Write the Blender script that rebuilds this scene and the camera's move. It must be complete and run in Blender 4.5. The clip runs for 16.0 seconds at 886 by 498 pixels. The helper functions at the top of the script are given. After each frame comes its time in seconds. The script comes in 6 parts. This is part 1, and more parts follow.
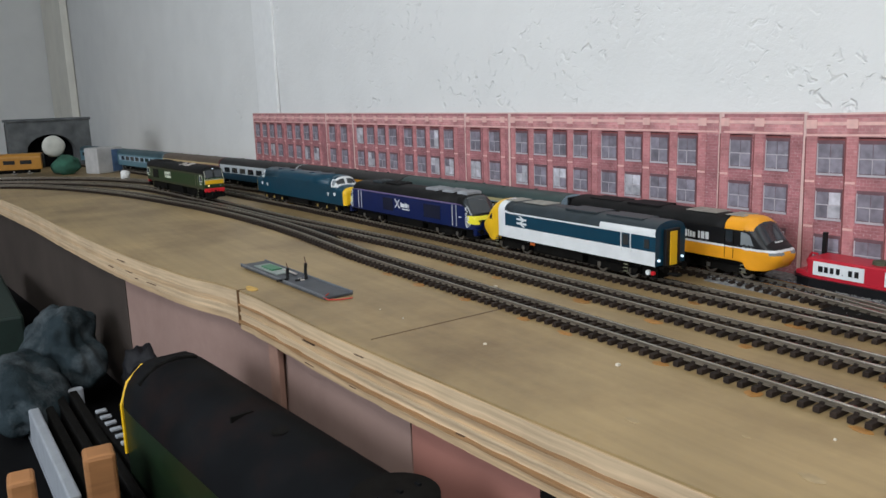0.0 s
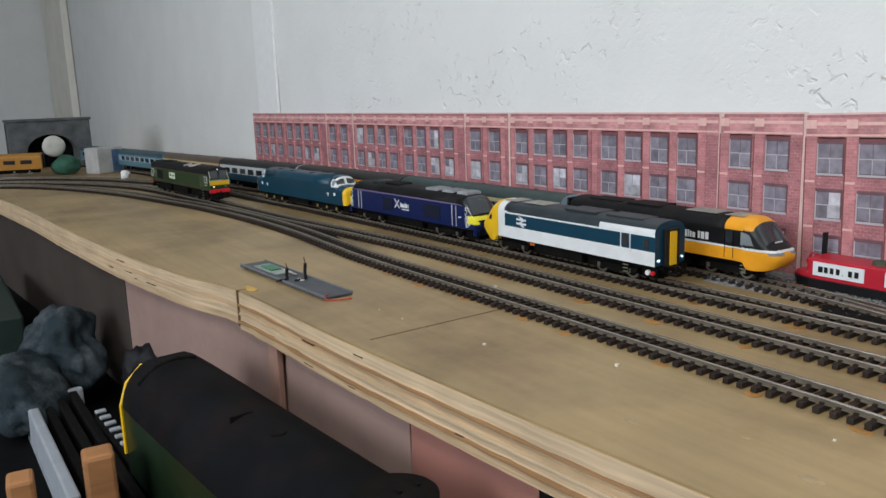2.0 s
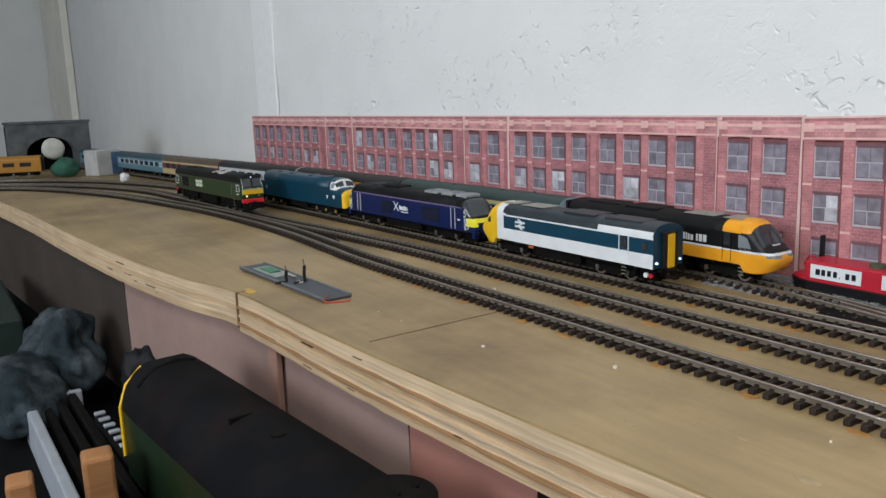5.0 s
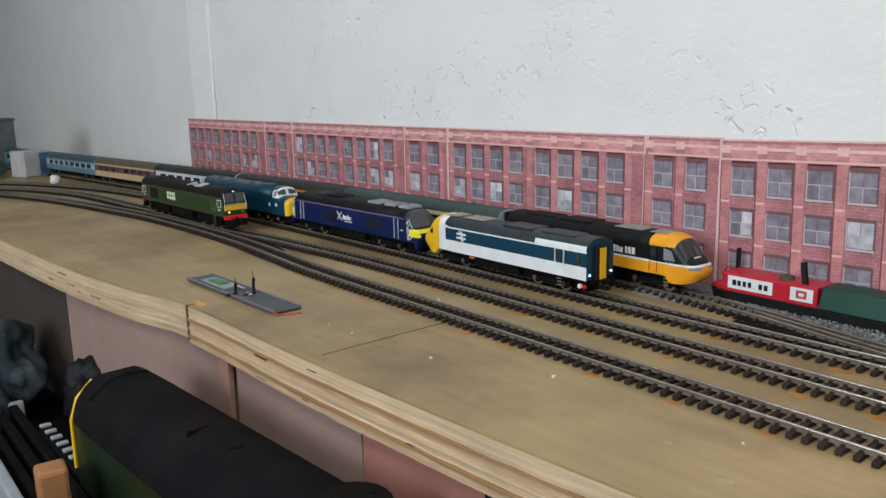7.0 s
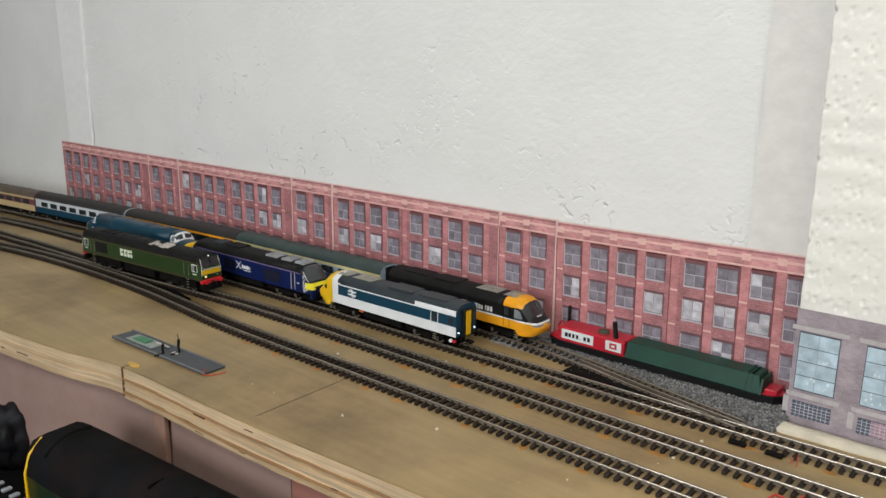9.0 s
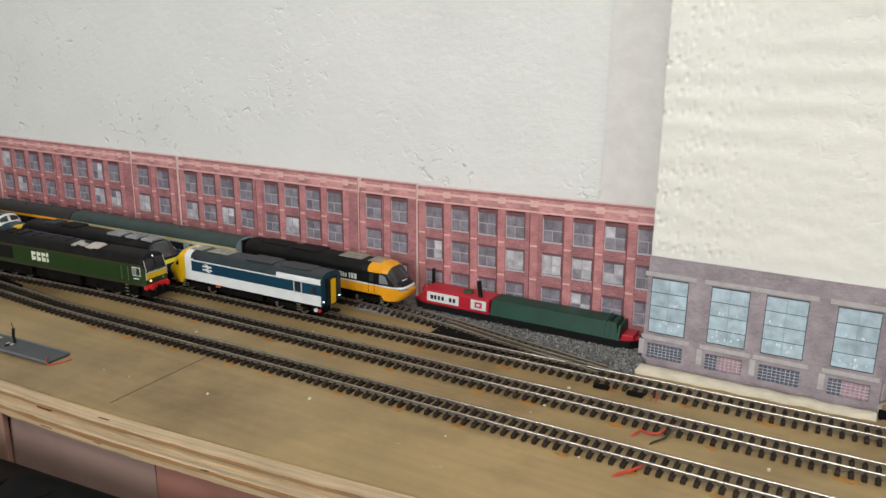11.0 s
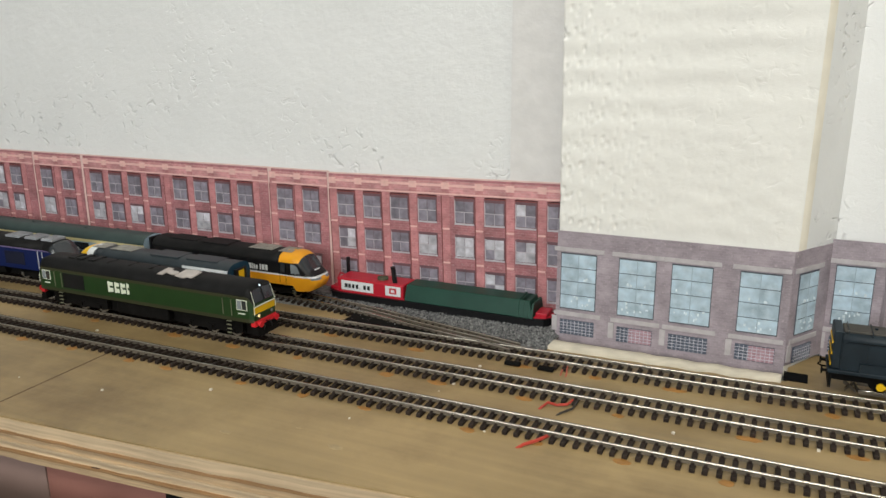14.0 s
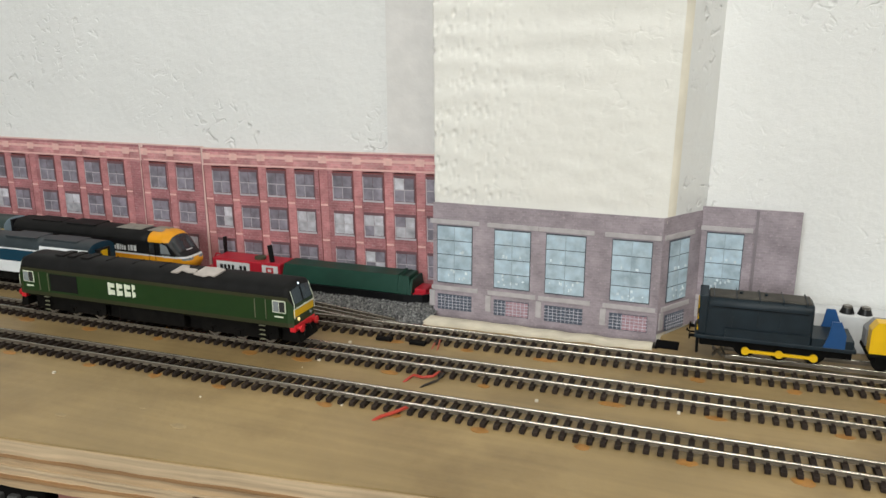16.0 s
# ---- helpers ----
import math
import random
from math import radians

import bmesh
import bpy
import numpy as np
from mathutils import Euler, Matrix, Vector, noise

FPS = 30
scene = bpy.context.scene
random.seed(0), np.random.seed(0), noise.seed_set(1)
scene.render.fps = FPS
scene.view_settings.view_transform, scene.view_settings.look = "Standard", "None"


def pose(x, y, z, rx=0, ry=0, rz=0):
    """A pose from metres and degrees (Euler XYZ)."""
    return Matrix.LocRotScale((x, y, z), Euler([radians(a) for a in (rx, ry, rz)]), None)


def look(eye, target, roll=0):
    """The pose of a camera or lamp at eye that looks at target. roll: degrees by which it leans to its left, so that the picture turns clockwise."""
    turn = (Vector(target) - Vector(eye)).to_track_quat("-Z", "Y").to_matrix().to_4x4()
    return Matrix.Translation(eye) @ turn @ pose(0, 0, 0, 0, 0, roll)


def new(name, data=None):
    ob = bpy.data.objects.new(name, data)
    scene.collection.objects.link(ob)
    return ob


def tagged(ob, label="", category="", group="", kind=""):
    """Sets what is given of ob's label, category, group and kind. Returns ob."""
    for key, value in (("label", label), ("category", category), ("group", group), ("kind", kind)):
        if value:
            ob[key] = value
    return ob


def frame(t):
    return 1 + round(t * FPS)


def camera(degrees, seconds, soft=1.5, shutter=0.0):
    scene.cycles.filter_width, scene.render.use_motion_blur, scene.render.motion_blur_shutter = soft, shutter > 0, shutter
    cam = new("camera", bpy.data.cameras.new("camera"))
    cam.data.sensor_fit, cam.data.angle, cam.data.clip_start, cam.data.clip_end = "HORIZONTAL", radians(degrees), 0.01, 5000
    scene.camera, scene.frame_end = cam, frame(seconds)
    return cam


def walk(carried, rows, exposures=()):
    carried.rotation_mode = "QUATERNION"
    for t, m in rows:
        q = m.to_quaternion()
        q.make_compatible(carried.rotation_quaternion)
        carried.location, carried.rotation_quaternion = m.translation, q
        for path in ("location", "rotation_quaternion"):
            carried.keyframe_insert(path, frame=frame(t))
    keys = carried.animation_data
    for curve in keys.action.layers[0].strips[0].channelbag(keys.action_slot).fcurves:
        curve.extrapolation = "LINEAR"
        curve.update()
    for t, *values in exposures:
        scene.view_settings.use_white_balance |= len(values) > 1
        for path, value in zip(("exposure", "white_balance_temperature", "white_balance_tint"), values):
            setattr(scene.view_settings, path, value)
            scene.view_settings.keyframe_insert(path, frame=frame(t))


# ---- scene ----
cam = camera(59.2, 16.0)
PATH = [
    (0, (-0.05, 0.065, 0.16), (-1.688, 1.145, -0.228), -1.9),
    (0.5, (-0.05, 0.066, 0.16), (-1.688, 1.146, -0.229), -1.9),
    (1, (-0.049, 0.067, 0.16), (-1.689, 1.144, -0.227), -1.9),
    (1.5, (-0.049, 0.066, 0.162), (-1.69, 1.141, -0.229), -2.0),
    (2, (-0.05, 0.066, 0.16), (-1.689, 1.145, -0.228), -1.9),
    (2.5, (-0.05, 0.066, 0.161), (-1.69, 1.143, -0.227), -1.9),
    (3, (-0.049, 0.066, 0.16), (-1.688, 1.145, -0.226), -1.9),
    (3.5, (-0.049, 0.065, 0.16), (-1.688, 1.145, -0.224), -1.9),
    (6, (-0.046, 0.065, 0.16), (-1.681, 1.155, -0.216), -1.7),
    (6.5, (-0.041, 0.055, 0.161), (-1.649, 1.183, -0.213), -1.5),
    (7, (-0.031, 0.04, 0.182), (-1.566, 1.259, -0.216), -1.1),
    (7.5, (-0.004, 0.026, 0.213), (-1.488, 1.291, -0.23), -0.7),
    (8, (0.016, -0.004, 0.257), (-1.38, 1.349, -0.211), -0.3),
    (8.5, (0.028, -0.045, 0.287), (-1.322, 1.361, -0.162), -0.0),
    (9, (0.05, -0.082, 0.314), (-1.215, 1.393, -0.158), 0.6),
    (9.5, (0.057, -0.087, 0.311), (-1.125, 1.445, -0.193), 1.2),
    (9.7, (0.052, -0.078, 0.311), (-1.076, 1.496, -0.189), 1.6),
    (11.8, (0.032, -0.088, 0.284), (-0.87, 1.619, -0.241), -0.1),
    (12, (0.035, -0.086, 0.28), (-0.861, 1.627, -0.234), -0.2),
    (12.5, (0.043, -0.083, 0.276), (-0.841, 1.635, -0.242), -0.4),
    (13, (0.052, -0.073, 0.274), (-0.801, 1.664, -0.231), -0.3),
    (13.5, (0.056, -0.067, 0.272), (-0.785, 1.677, -0.231), -0.5),
    (14, (0.064, -0.061, 0.271), (-0.761, 1.69, -0.234), -0.5),
    (14.5, (0.073, -0.055, 0.268), (-0.726, 1.709, -0.234), -0.5),
    (15, (0.086, -0.044, 0.263), (-0.665, 1.74, -0.242), -0.3),
    (15.5, (0.097, -0.032, 0.245), (-0.605, 1.765, -0.284), -0.1),
    (16, (0.107, -0.024, 0.241), (-0.56, 1.793, -0.265), -0.0),
]
EXPOSURES = [(0, -0.06, 5920, 7), (6, -0.06, 5920, 7), (8, -0.08, 6100, 7), (9.5, -0.11, 6460, 7), (12, -0.14, 6480, 6), (16, -0.14, 6440, 5)]
walk(cam, [(t, look(eye, target, roll)) for t, eye, target, roll in PATH], EXPOSURES)

# ---- light ----
world = bpy.data.worlds.new("room_dark")
world.use_nodes = True
world.node_tree.nodes["Background"].inputs[0].default_value = (0.8, 0.9, 1.0, 1)
world.node_tree.nodes["Background"].inputs[1].default_value = 0.25
scene.world = world


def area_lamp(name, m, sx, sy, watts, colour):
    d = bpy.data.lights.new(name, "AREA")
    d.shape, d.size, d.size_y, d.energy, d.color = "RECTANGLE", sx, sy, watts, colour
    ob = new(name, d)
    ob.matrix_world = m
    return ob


# no window is in view; this one is assumed and fills the left wall
WINDOW_FILL = area_lamp("window_fill", look((-0.45, -2.2, 0.85), (-1.1, 0.7, 0.25)), 1.9, 1.0, 42.5, (0.985, 0.985, 1.0))
# ceiling lamp out of view, placed from the glints on the rails
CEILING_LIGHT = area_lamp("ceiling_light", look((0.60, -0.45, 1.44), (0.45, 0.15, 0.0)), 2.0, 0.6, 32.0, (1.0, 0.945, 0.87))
scene.view_settings.exposure = 0.0

# ---- materials ----


def mat(name, colour, rough=0.6, metal=0.0, vary=0.12, scale=60.0, bump=0.0, bump_scale=200.0, spec=0.5, dirt_or_sheen=None, dirt_or_sheen_amount=0.0, dirt_or_sheen_scale=25.0, rand=0.0):
    """A principled material with two scales of variation, optional soiling or painted sheen, and bump."""
    m = bpy.data.materials.new(name)
    m.use_nodes = True
    nt = m.node_tree
    b = nt.nodes["Principled BSDF"]
    b.inputs["Roughness"].default_value, b.inputs["Metallic"].default_value = rough, metal
    b.inputs["Specular IOR Level"].default_value = spec
    tc = nt.nodes.new("ShaderNodeTexCoord")
    n1 = nt.nodes.new("ShaderNodeTexNoise")
    n1.inputs["Scale"].default_value, n1.inputs["Detail"].default_value = scale, 5.0
    nt.links.new(tc.outputs["Object"], n1.inputs["Vector"])
    ramp = nt.nodes.new("ShaderNodeMapRange")
    ramp.inputs["From Min"].default_value, ramp.inputs["From Max"].default_value = 0.3, 0.7
    ramp.inputs["To Min"].default_value, ramp.inputs["To Max"].default_value = 1 - vary, 1 + vary
    nt.links.new(n1.outputs["Fac"], ramp.inputs["Value"])
    mul = nt.nodes.new("ShaderNodeVectorMath")
    mul.operation = "SCALE"
    mul.inputs[0].default_value = colour[:3]
    nt.links.new(ramp.outputs["Result"], mul.inputs["Scale"])
    out = mul.outputs["Vector"]
    if rand:
        oi = nt.nodes.new("ShaderNodeObjectInfo")
        rr = nt.nodes.new("ShaderNodeMapRange")
        rr.inputs["To Min"].default_value, rr.inputs["To Max"].default_value = 1 - rand, 1 + rand
        nt.links.new(oi.outputs["Random"], rr.inputs["Value"])
        m2 = nt.nodes.new("ShaderNodeVectorMath")
        m2.operation = "SCALE"
        nt.links.new(out, m2.inputs[0])
        nt.links.new(rr.outputs["Result"], m2.inputs["Scale"])
        out = m2.outputs["Vector"]
    if dirt_or_sheen:
        n2 = nt.nodes.new("ShaderNodeTexNoise")
        n2.inputs["Scale"].default_value, n2.inputs["Detail"].default_value, n2.inputs["Roughness"].default_value = dirt_or_sheen_scale, 6.0, 0.65
        nt.links.new(tc.outputs["Object"], n2.inputs["Vector"])
        r2 = nt.nodes.new("ShaderNodeMapRange")
        r2.inputs["From Min"].default_value, r2.inputs["From Max"].default_value = 0.48, 0.72
        r2.inputs["To Max"].default_value = dirt_or_sheen_amount
        nt.links.new(n2.outputs["Fac"], r2.inputs["Value"])
        mix = nt.nodes.new("ShaderNodeMix")
        mix.data_type = "RGBA"
        mix.inputs["B"].default_value = (*dirt_or_sheen[:3], 1)
        nt.links.new(r2.outputs["Result"], mix.inputs["Factor"])
        nt.links.new(out, mix.inputs["A"])
        out = mix.outputs["Result"]
    nt.links.new(out, b.inputs["Base Color"])
    if bump:
        n3 = nt.nodes.new("ShaderNodeTexNoise")
        n3.inputs["Scale"].default_value, n3.inputs["Detail"].default_value = bump_scale, 4.0
        nt.links.new(tc.outputs["Object"], n3.inputs["Vector"])
        bp = nt.nodes.new("ShaderNodeBump")
        bp.inputs["Strength"].default_value, bp.inputs["Distance"].default_value = 1.0, bump
        nt.links.new(n3.outputs["Fac"], bp.inputs["Height"])
        nt.links.new(bp.outputs["Normal"], b.inputs["Normal"])
    return m


def glow(name, colour, strength):
    m = bpy.data.materials.new(name)
    m.use_nodes = True
    b = m.node_tree.nodes["Principled BSDF"]
    b.inputs["Base Color"].default_value = (*colour, 1)
    b.inputs["Emission Color"].default_value, b.inputs["Emission Strength"].default_value = (*colour, 1), strength
    return m


def plaster_mat(chips=-0.55, relief=0.85):
    """White emulsion over old lumpy plaster, with scattered chips and trowel marks."""
    m = mat("white_plaster", (0.77, 0.77, 0.755), 0.75, vary=0.03, scale=9.0)
    nt = m.node_tree
    b = nt.nodes["Principled BSDF"]
    tc = nt.nodes.new("ShaderNodeTexCoord")
    big = nt.nodes.new("ShaderNodeTexNoise")
    big.inputs["Scale"].default_value, big.inputs["Detail"].default_value, big.inputs["Roughness"].default_value = 14.0, 9.0, 0.66
    chip = nt.nodes.new("ShaderNodeTexNoise")
    chip.inputs["Scale"].default_value, chip.inputs["Detail"].default_value = 90.0, 2.0
    chip.inputs["Distortion"].default_value = 0.8
    cr = nt.nodes.new("ShaderNodeMapRange")
    cr.inputs["From Min"].default_value, cr.inputs["From Max"].default_value = 0.58, 0.78
    patch = nt.nodes.new("ShaderNodeTexNoise")
    patch.inputs["Scale"].default_value = 7.0
    pr = nt.nodes.new("ShaderNodeMapRange")
    pr.inputs["From Min"].default_value, pr.inputs["From Max"].default_value = 0.47, 0.6
    pm = nt.nodes.new("ShaderNodeMath")
    pm.operation = "MULTIPLY"
    add = nt.nodes.new("ShaderNodeMath")
    add.operation = "MULTIPLY_ADD"
    add.inputs[1].default_value = chips
    for n in (big, chip, patch):
        nt.links.new(tc.outputs["Object"], n.inputs["Vector"])
    nt.links.new(chip.outputs["Fac"], cr.inputs["Value"])
    nt.links.new(patch.outputs["Fac"], pr.inputs["Value"])
    nt.links.new(cr.outputs["Result"], pm.inputs[0])
    nt.links.new(pr.outputs["Result"], pm.inputs[1])
    nt.links.new(pm.outputs["Value"], add.inputs[0])
    nt.links.new(big.outputs["Fac"], add.inputs[2])
    bp = nt.nodes.new("ShaderNodeBump")
    bp.inputs["Distance"].default_value = 0.004
    bp.inputs["Strength"].default_value = relief
    nt.links.new(add.outputs["Value"], bp.inputs["Height"])
    nt.links.new(bp.outputs["Normal"], b.inputs["Normal"])
    return m


def brick_print(name, c1, c2, mortar, scale, rough=0.55, speck=0.0):
    """Printed brickwork on card, in courses of real brick size at 1:76."""
    m = bpy.data.materials.new(name)
    m.use_nodes = True
    nt = m.node_tree
    b = nt.nodes["Principled BSDF"]
    b.inputs["Roughness"].default_value = rough
    tc = nt.nodes.new("ShaderNodeTexCoord")
    sep = nt.nodes.new("ShaderNodeSeparateXYZ")
    com = nt.nodes.new("ShaderNodeCombineXYZ")
    nt.links.new(tc.outputs["Object"], sep.inputs[0])
    nt.links.new(sep.outputs["X"], com.inputs["X"])
    nt.links.new(sep.outputs["Z"], com.inputs["Y"])
    br = nt.nodes.new("ShaderNodeTexBrick")
    br.inputs["Scale"].default_value = scale
    br.inputs["Color1"].default_value, br.inputs["Color2"].default_value, br.inputs["Mortar"].default_value = (*c1, 1), (*c2, 1), (*mortar, 1)
    br.inputs["Mortar Size"].default_value = 0.018
    nt.links.new(com.outputs[0], br.inputs["Vector"])
    n = nt.nodes.new("ShaderNodeTexNoise")
    n.inputs["Scale"].default_value, n.inputs["Detail"].default_value = 45.0, 6.0
    nt.links.new(com.outputs[0], n.inputs["Vector"])
    r = nt.nodes.new("ShaderNodeMapRange")
    r.inputs["From Min"].default_value, r.inputs["From Max"].default_value, r.inputs["To Min"].default_value, r.inputs["To Max"].default_value = 0.3, 0.7, 0.72, 1.25
    nt.links.new(n.outputs["Fac"], r.inputs["Value"])
    mul = nt.nodes.new("ShaderNodeVectorMath")
    mul.operation = "SCALE"
    nt.links.new(br.outputs["Color"], mul.inputs[0])
    nt.links.new(r.outputs["Result"], mul.inputs["Scale"])
    out = mul.outputs["Vector"]
    if speck:
        # scattered pale bricks and flecks of the print
        sp = nt.nodes.new("ShaderNodeTexNoise")
        sp.inputs["Scale"].default_value, sp.inputs["Detail"].default_value = 420.0, 2.0
        sr = nt.nodes.new("ShaderNodeMapRange")
        sr.inputs["From Min"].default_value, sr.inputs["From Max"].default_value, sr.inputs["To Max"].default_value = 0.60, 0.72, speck
        mx = nt.nodes.new("ShaderNodeMix")
        mx.data_type = "RGBA"
        mx.inputs["B"].default_value = (0.72, 0.60, 0.60, 1)
        nt.links.new(com.outputs[0], sp.inputs["Vector"])
        nt.links.new(sp.outputs["Fac"], sr.inputs["Value"])
        nt.links.new(sr.outputs["Result"], mx.inputs["Factor"])
        nt.links.new(out, mx.inputs["A"])
        out = mx.outputs["Result"]
    nt.links.new(out, b.inputs["Base Color"])
    return m


def board_mat():
    """Sealed pale plywood top: long grain, brown smears and scuffs."""
    m = mat("plywood_top", (0.330, 0.234, 0.108), 0.45, vary=0.2, scale=9.0, dirt_or_sheen=(0.150, 0.094, 0.038), dirt_or_sheen_amount=0.95, dirt_or_sheen_scale=5.0, bump=0.0003, bump_scale=120)
    nt = m.node_tree
    tc = nt.nodes.new("ShaderNodeTexCoord")
    mp = nt.nodes.new("ShaderNodeMapping")
    mp.inputs["Scale"].default_value = (6, 130, 60)
    n = nt.nodes.new("ShaderNodeTexNoise")
    n.inputs["Scale"].default_value, n.inputs["Detail"].default_value = 1.0, 4.0
    r = nt.nodes.new("ShaderNodeMapRange")
    r.inputs["From Min"].default_value, r.inputs["From Max"].default_value, r.inputs["To Min"].default_value, r.inputs["To Max"].default_value = 0.3, 0.7, 0.9, 1.08
    mul = nt.nodes.new("ShaderNodeVectorMath")
    mul.operation = "SCALE"
    b = nt.nodes["Principled BSDF"]
    old = b.inputs["Base Color"].links[0].from_socket
    nt.links.new(tc.outputs["Object"], mp.inputs["Vector"])
    nt.links.new(mp.outputs["Vector"], n.inputs["Vector"])
    nt.links.new(n.outputs["Fac"], r.inputs["Value"])
    nt.links.new(old, mul.inputs[0])
    nt.links.new(r.outputs["Result"], mul.inputs["Scale"])
    nt.links.new(mul.outputs["Vector"], b.inputs["Base Color"])
    return m


def grain_mat(name, colour, stretch, rough=0.7, amount=0.2, bump=0.0004):
    """Raw wood with grain drawn out along x."""
    m = mat(name, colour, rough, vary=0.1, scale=20)
    nt = m.node_tree
    b = nt.nodes["Principled BSDF"]
    tc = nt.nodes.new("ShaderNodeTexCoord")
    mp = nt.nodes.new("ShaderNodeMapping")
    mp.inputs["Scale"].default_value = stretch
    n = nt.nodes.new("ShaderNodeTexNoise")
    n.inputs["Scale"].default_value, n.inputs["Detail"].default_value = 1.0, 6.0
    r = nt.nodes.new("ShaderNodeMapRange")
    r.inputs["From Min"].default_value, r.inputs["From Max"].default_value, r.inputs["To Min"].default_value, r.inputs["To Max"].default_value = 0.3, 0.7, 1 - amount, 1 + amount
    mul = nt.nodes.new("ShaderNodeVectorMath")
    mul.operation = "SCALE"
    old = b.inputs["Base Color"].links[0].from_socket
    nt.links.new(tc.outputs["Object"], mp.inputs["Vector"])
    nt.links.new(mp.outputs["Vector"], n.inputs["Vector"])
    nt.links.new(n.outputs["Fac"], r.inputs["Value"])
    nt.links.new(old, mul.inputs[0])
    nt.links.new(r.outputs["Result"], mul.inputs["Scale"])
    nt.links.new(mul.outputs["Vector"], b.inputs["Base Color"])
    bp = nt.nodes.new("ShaderNodeBump")
    bp.inputs["Distance"].default_value = bump
    nt.links.new(n.outputs["Fac"], bp.inputs["Height"])
    nt.links.new(bp.outputs["Normal"], b.inputs["Normal"])
    return m


PLASTER = plaster_mat()
M_BOARD = board_mat()
M_PLY = [grain_mat("ply_pale", (0.52, 0.39, 0.245), (9, 60, 420)), grain_mat("ply_mid", (0.47, 0.33, 0.19), (9, 60, 420)), grain_mat("ply_dark", (0.30, 0.17, 0.075), (9, 60, 420))]
M_FASCIA = mat("hardboard_pink", (0.29, 0.195, 0.165), 0.75, spec=0.25, vary=0.06, scale=12, dirt_or_sheen=(0.14, 0.08, 0.065), dirt_or_sheen_amount=0.4, dirt_or_sheen_scale=8)
M_FASCIA2 = mat("hardboard_red", (0.33, 0.145, 0.112), 0.65, vary=0.08, scale=15)
# near-black stands for the shade under the board and in hollows
M_SHADE = mat("under_shade", (0.006, 0.006, 0.0065), 0.9, vary=0.3, scale=14, spec=0.05)
M_SLEEPER = mat("sleeper_plastic", (0.024, 0.016, 0.012), 0.75, spec=0.25, vary=0.25, scale=300, rand=0.25)
M_RAIL = mat("rail_steel", (0.60, 0.56, 0.48), 0.2, 1.0, vary=0.1, scale=40, dirt_or_sheen=(0.34, 0.28, 0.20), dirt_or_sheen_amount=0.4, dirt_or_sheen_scale=22)
M_RAILSIDE = mat("rail_weathered", (0.155, 0.130, 0.098), 0.5, 0.3, vary=0.25, scale=60)
M_BALLAST = mat("granite_chippings", (0.20, 0.20, 0.195), 0.9, vary=0.5, scale=260, bump=0.002, bump_scale=420)
M_STONE = [mat("chipping_%s" % n, c, 0.9, vary=0.3, scale=300) for n, c in (("pale", (0.30, 0.30, 0.29)), ("mid", (0.17, 0.17, 0.17)), ("dark", (0.08, 0.08, 0.085)))]
M_BRICK = brick_print("red_brick_print", (0.41, 0.160, 0.172), (0.32, 0.118, 0.130), (0.44, 0.23, 0.24), 95.0, speck=0.35)
M_CORNICE = brick_print("pink_brick_print", (0.60, 0.28, 0.285), (0.50, 0.215, 0.225), (0.58, 0.33, 0.32), 95.0, speck=0.2)
M_SEAM = mat("pale_pink_paper", (0.70, 0.50, 0.46), 0.6, vary=0.12, scale=90)
M_BRICKLIGHT = brick_print("pink_pier_print", (0.52, 0.215, 0.222), (0.44, 0.172, 0.18), (0.52, 0.25, 0.25), 95.0, speck=0.25)
M_BRICKDARK = mat("shadow_brick_print", (0.20, 0.055, 0.055), 0.55, vary=0.2, scale=200)
M_STONEPRINT = mat("pale_stone_print", (0.74, 0.46, 0.42), 0.55, vary=0.1, scale=150)
M_WINPRINT = mat("window_pane_print", (0.225, 0.205, 0.245), 0.45, vary=0.3, scale=120, rand=0.22)
M_WINPRINT_LIT = mat("bright_pane_print", (0.50, 0.49, 0.53), 0.45, vary=0.3, scale=120, rand=0.2)
M_WINFRAME = mat("window_frame_print", (0.48, 0.44, 0.47), 0.5)
M_WINDARK = mat("window_reveal_print", (0.15, 0.075, 0.088), 0.5, vary=0.2, scale=120)
M_PAPER = mat("white_paper", (0.80, 0.76, 0.74), 0.6, vary=0.03)
M_GREYBRICK = brick_print("grey_brick_print", (0.335, 0.285, 0.315), (0.285, 0.240, 0.268), (0.345, 0.30, 0.33), 110.0, speck=0.25)
M_GREYSTONE = mat("grey_lintel_print", (0.44, 0.41, 0.42), 0.5, vary=0.12, scale=140)
M_PANEBLUE = mat("blue_glass_print", (0.40, 0.51, 0.59), 0.45, vary=0.25, scale=90, dirt_or_sheen=(0.55, 0.65, 0.71), dirt_or_sheen_amount=0.6, dirt_or_sheen_scale=120, rand=0.12)
M_GRILLE = mat("grille_print", (0.07, 0.085, 0.12), 0.5, vary=0.2, scale=200)
M_GRILLEBAR = mat("grille_bar_print", (0.52, 0.52, 0.58), 0.5)
M_GRILLEPINK = mat("pink_grille_print", (0.36, 0.22, 0.26), 0.5, vary=0.2, scale=200)

# ---- mesh tools ----


def part(name, bm, material, parent=None, label="", smooth=False):
    """Links a bmesh as one mesh object, under a thing or a part if one is given."""
    me = bpy.data.meshes.new(name)
    bm.to_mesh(me)
    bm.free()
    for m in material if isinstance(material, (list, tuple)) else [material]:
        me.materials.append(m)
    if smooth:
        for p in me.polygons:
            p.use_smooth = True
    ob = new(name, me)
    ob.parent = parent
    if label:
        tagged(ob, label)
    return ob


def thing(name, label, category, m=None, group="", kind=""):
    ob = new(name)
    if m is not None:
        ob.matrix_world = m
    return tagged(ob, label, category, group, kind)


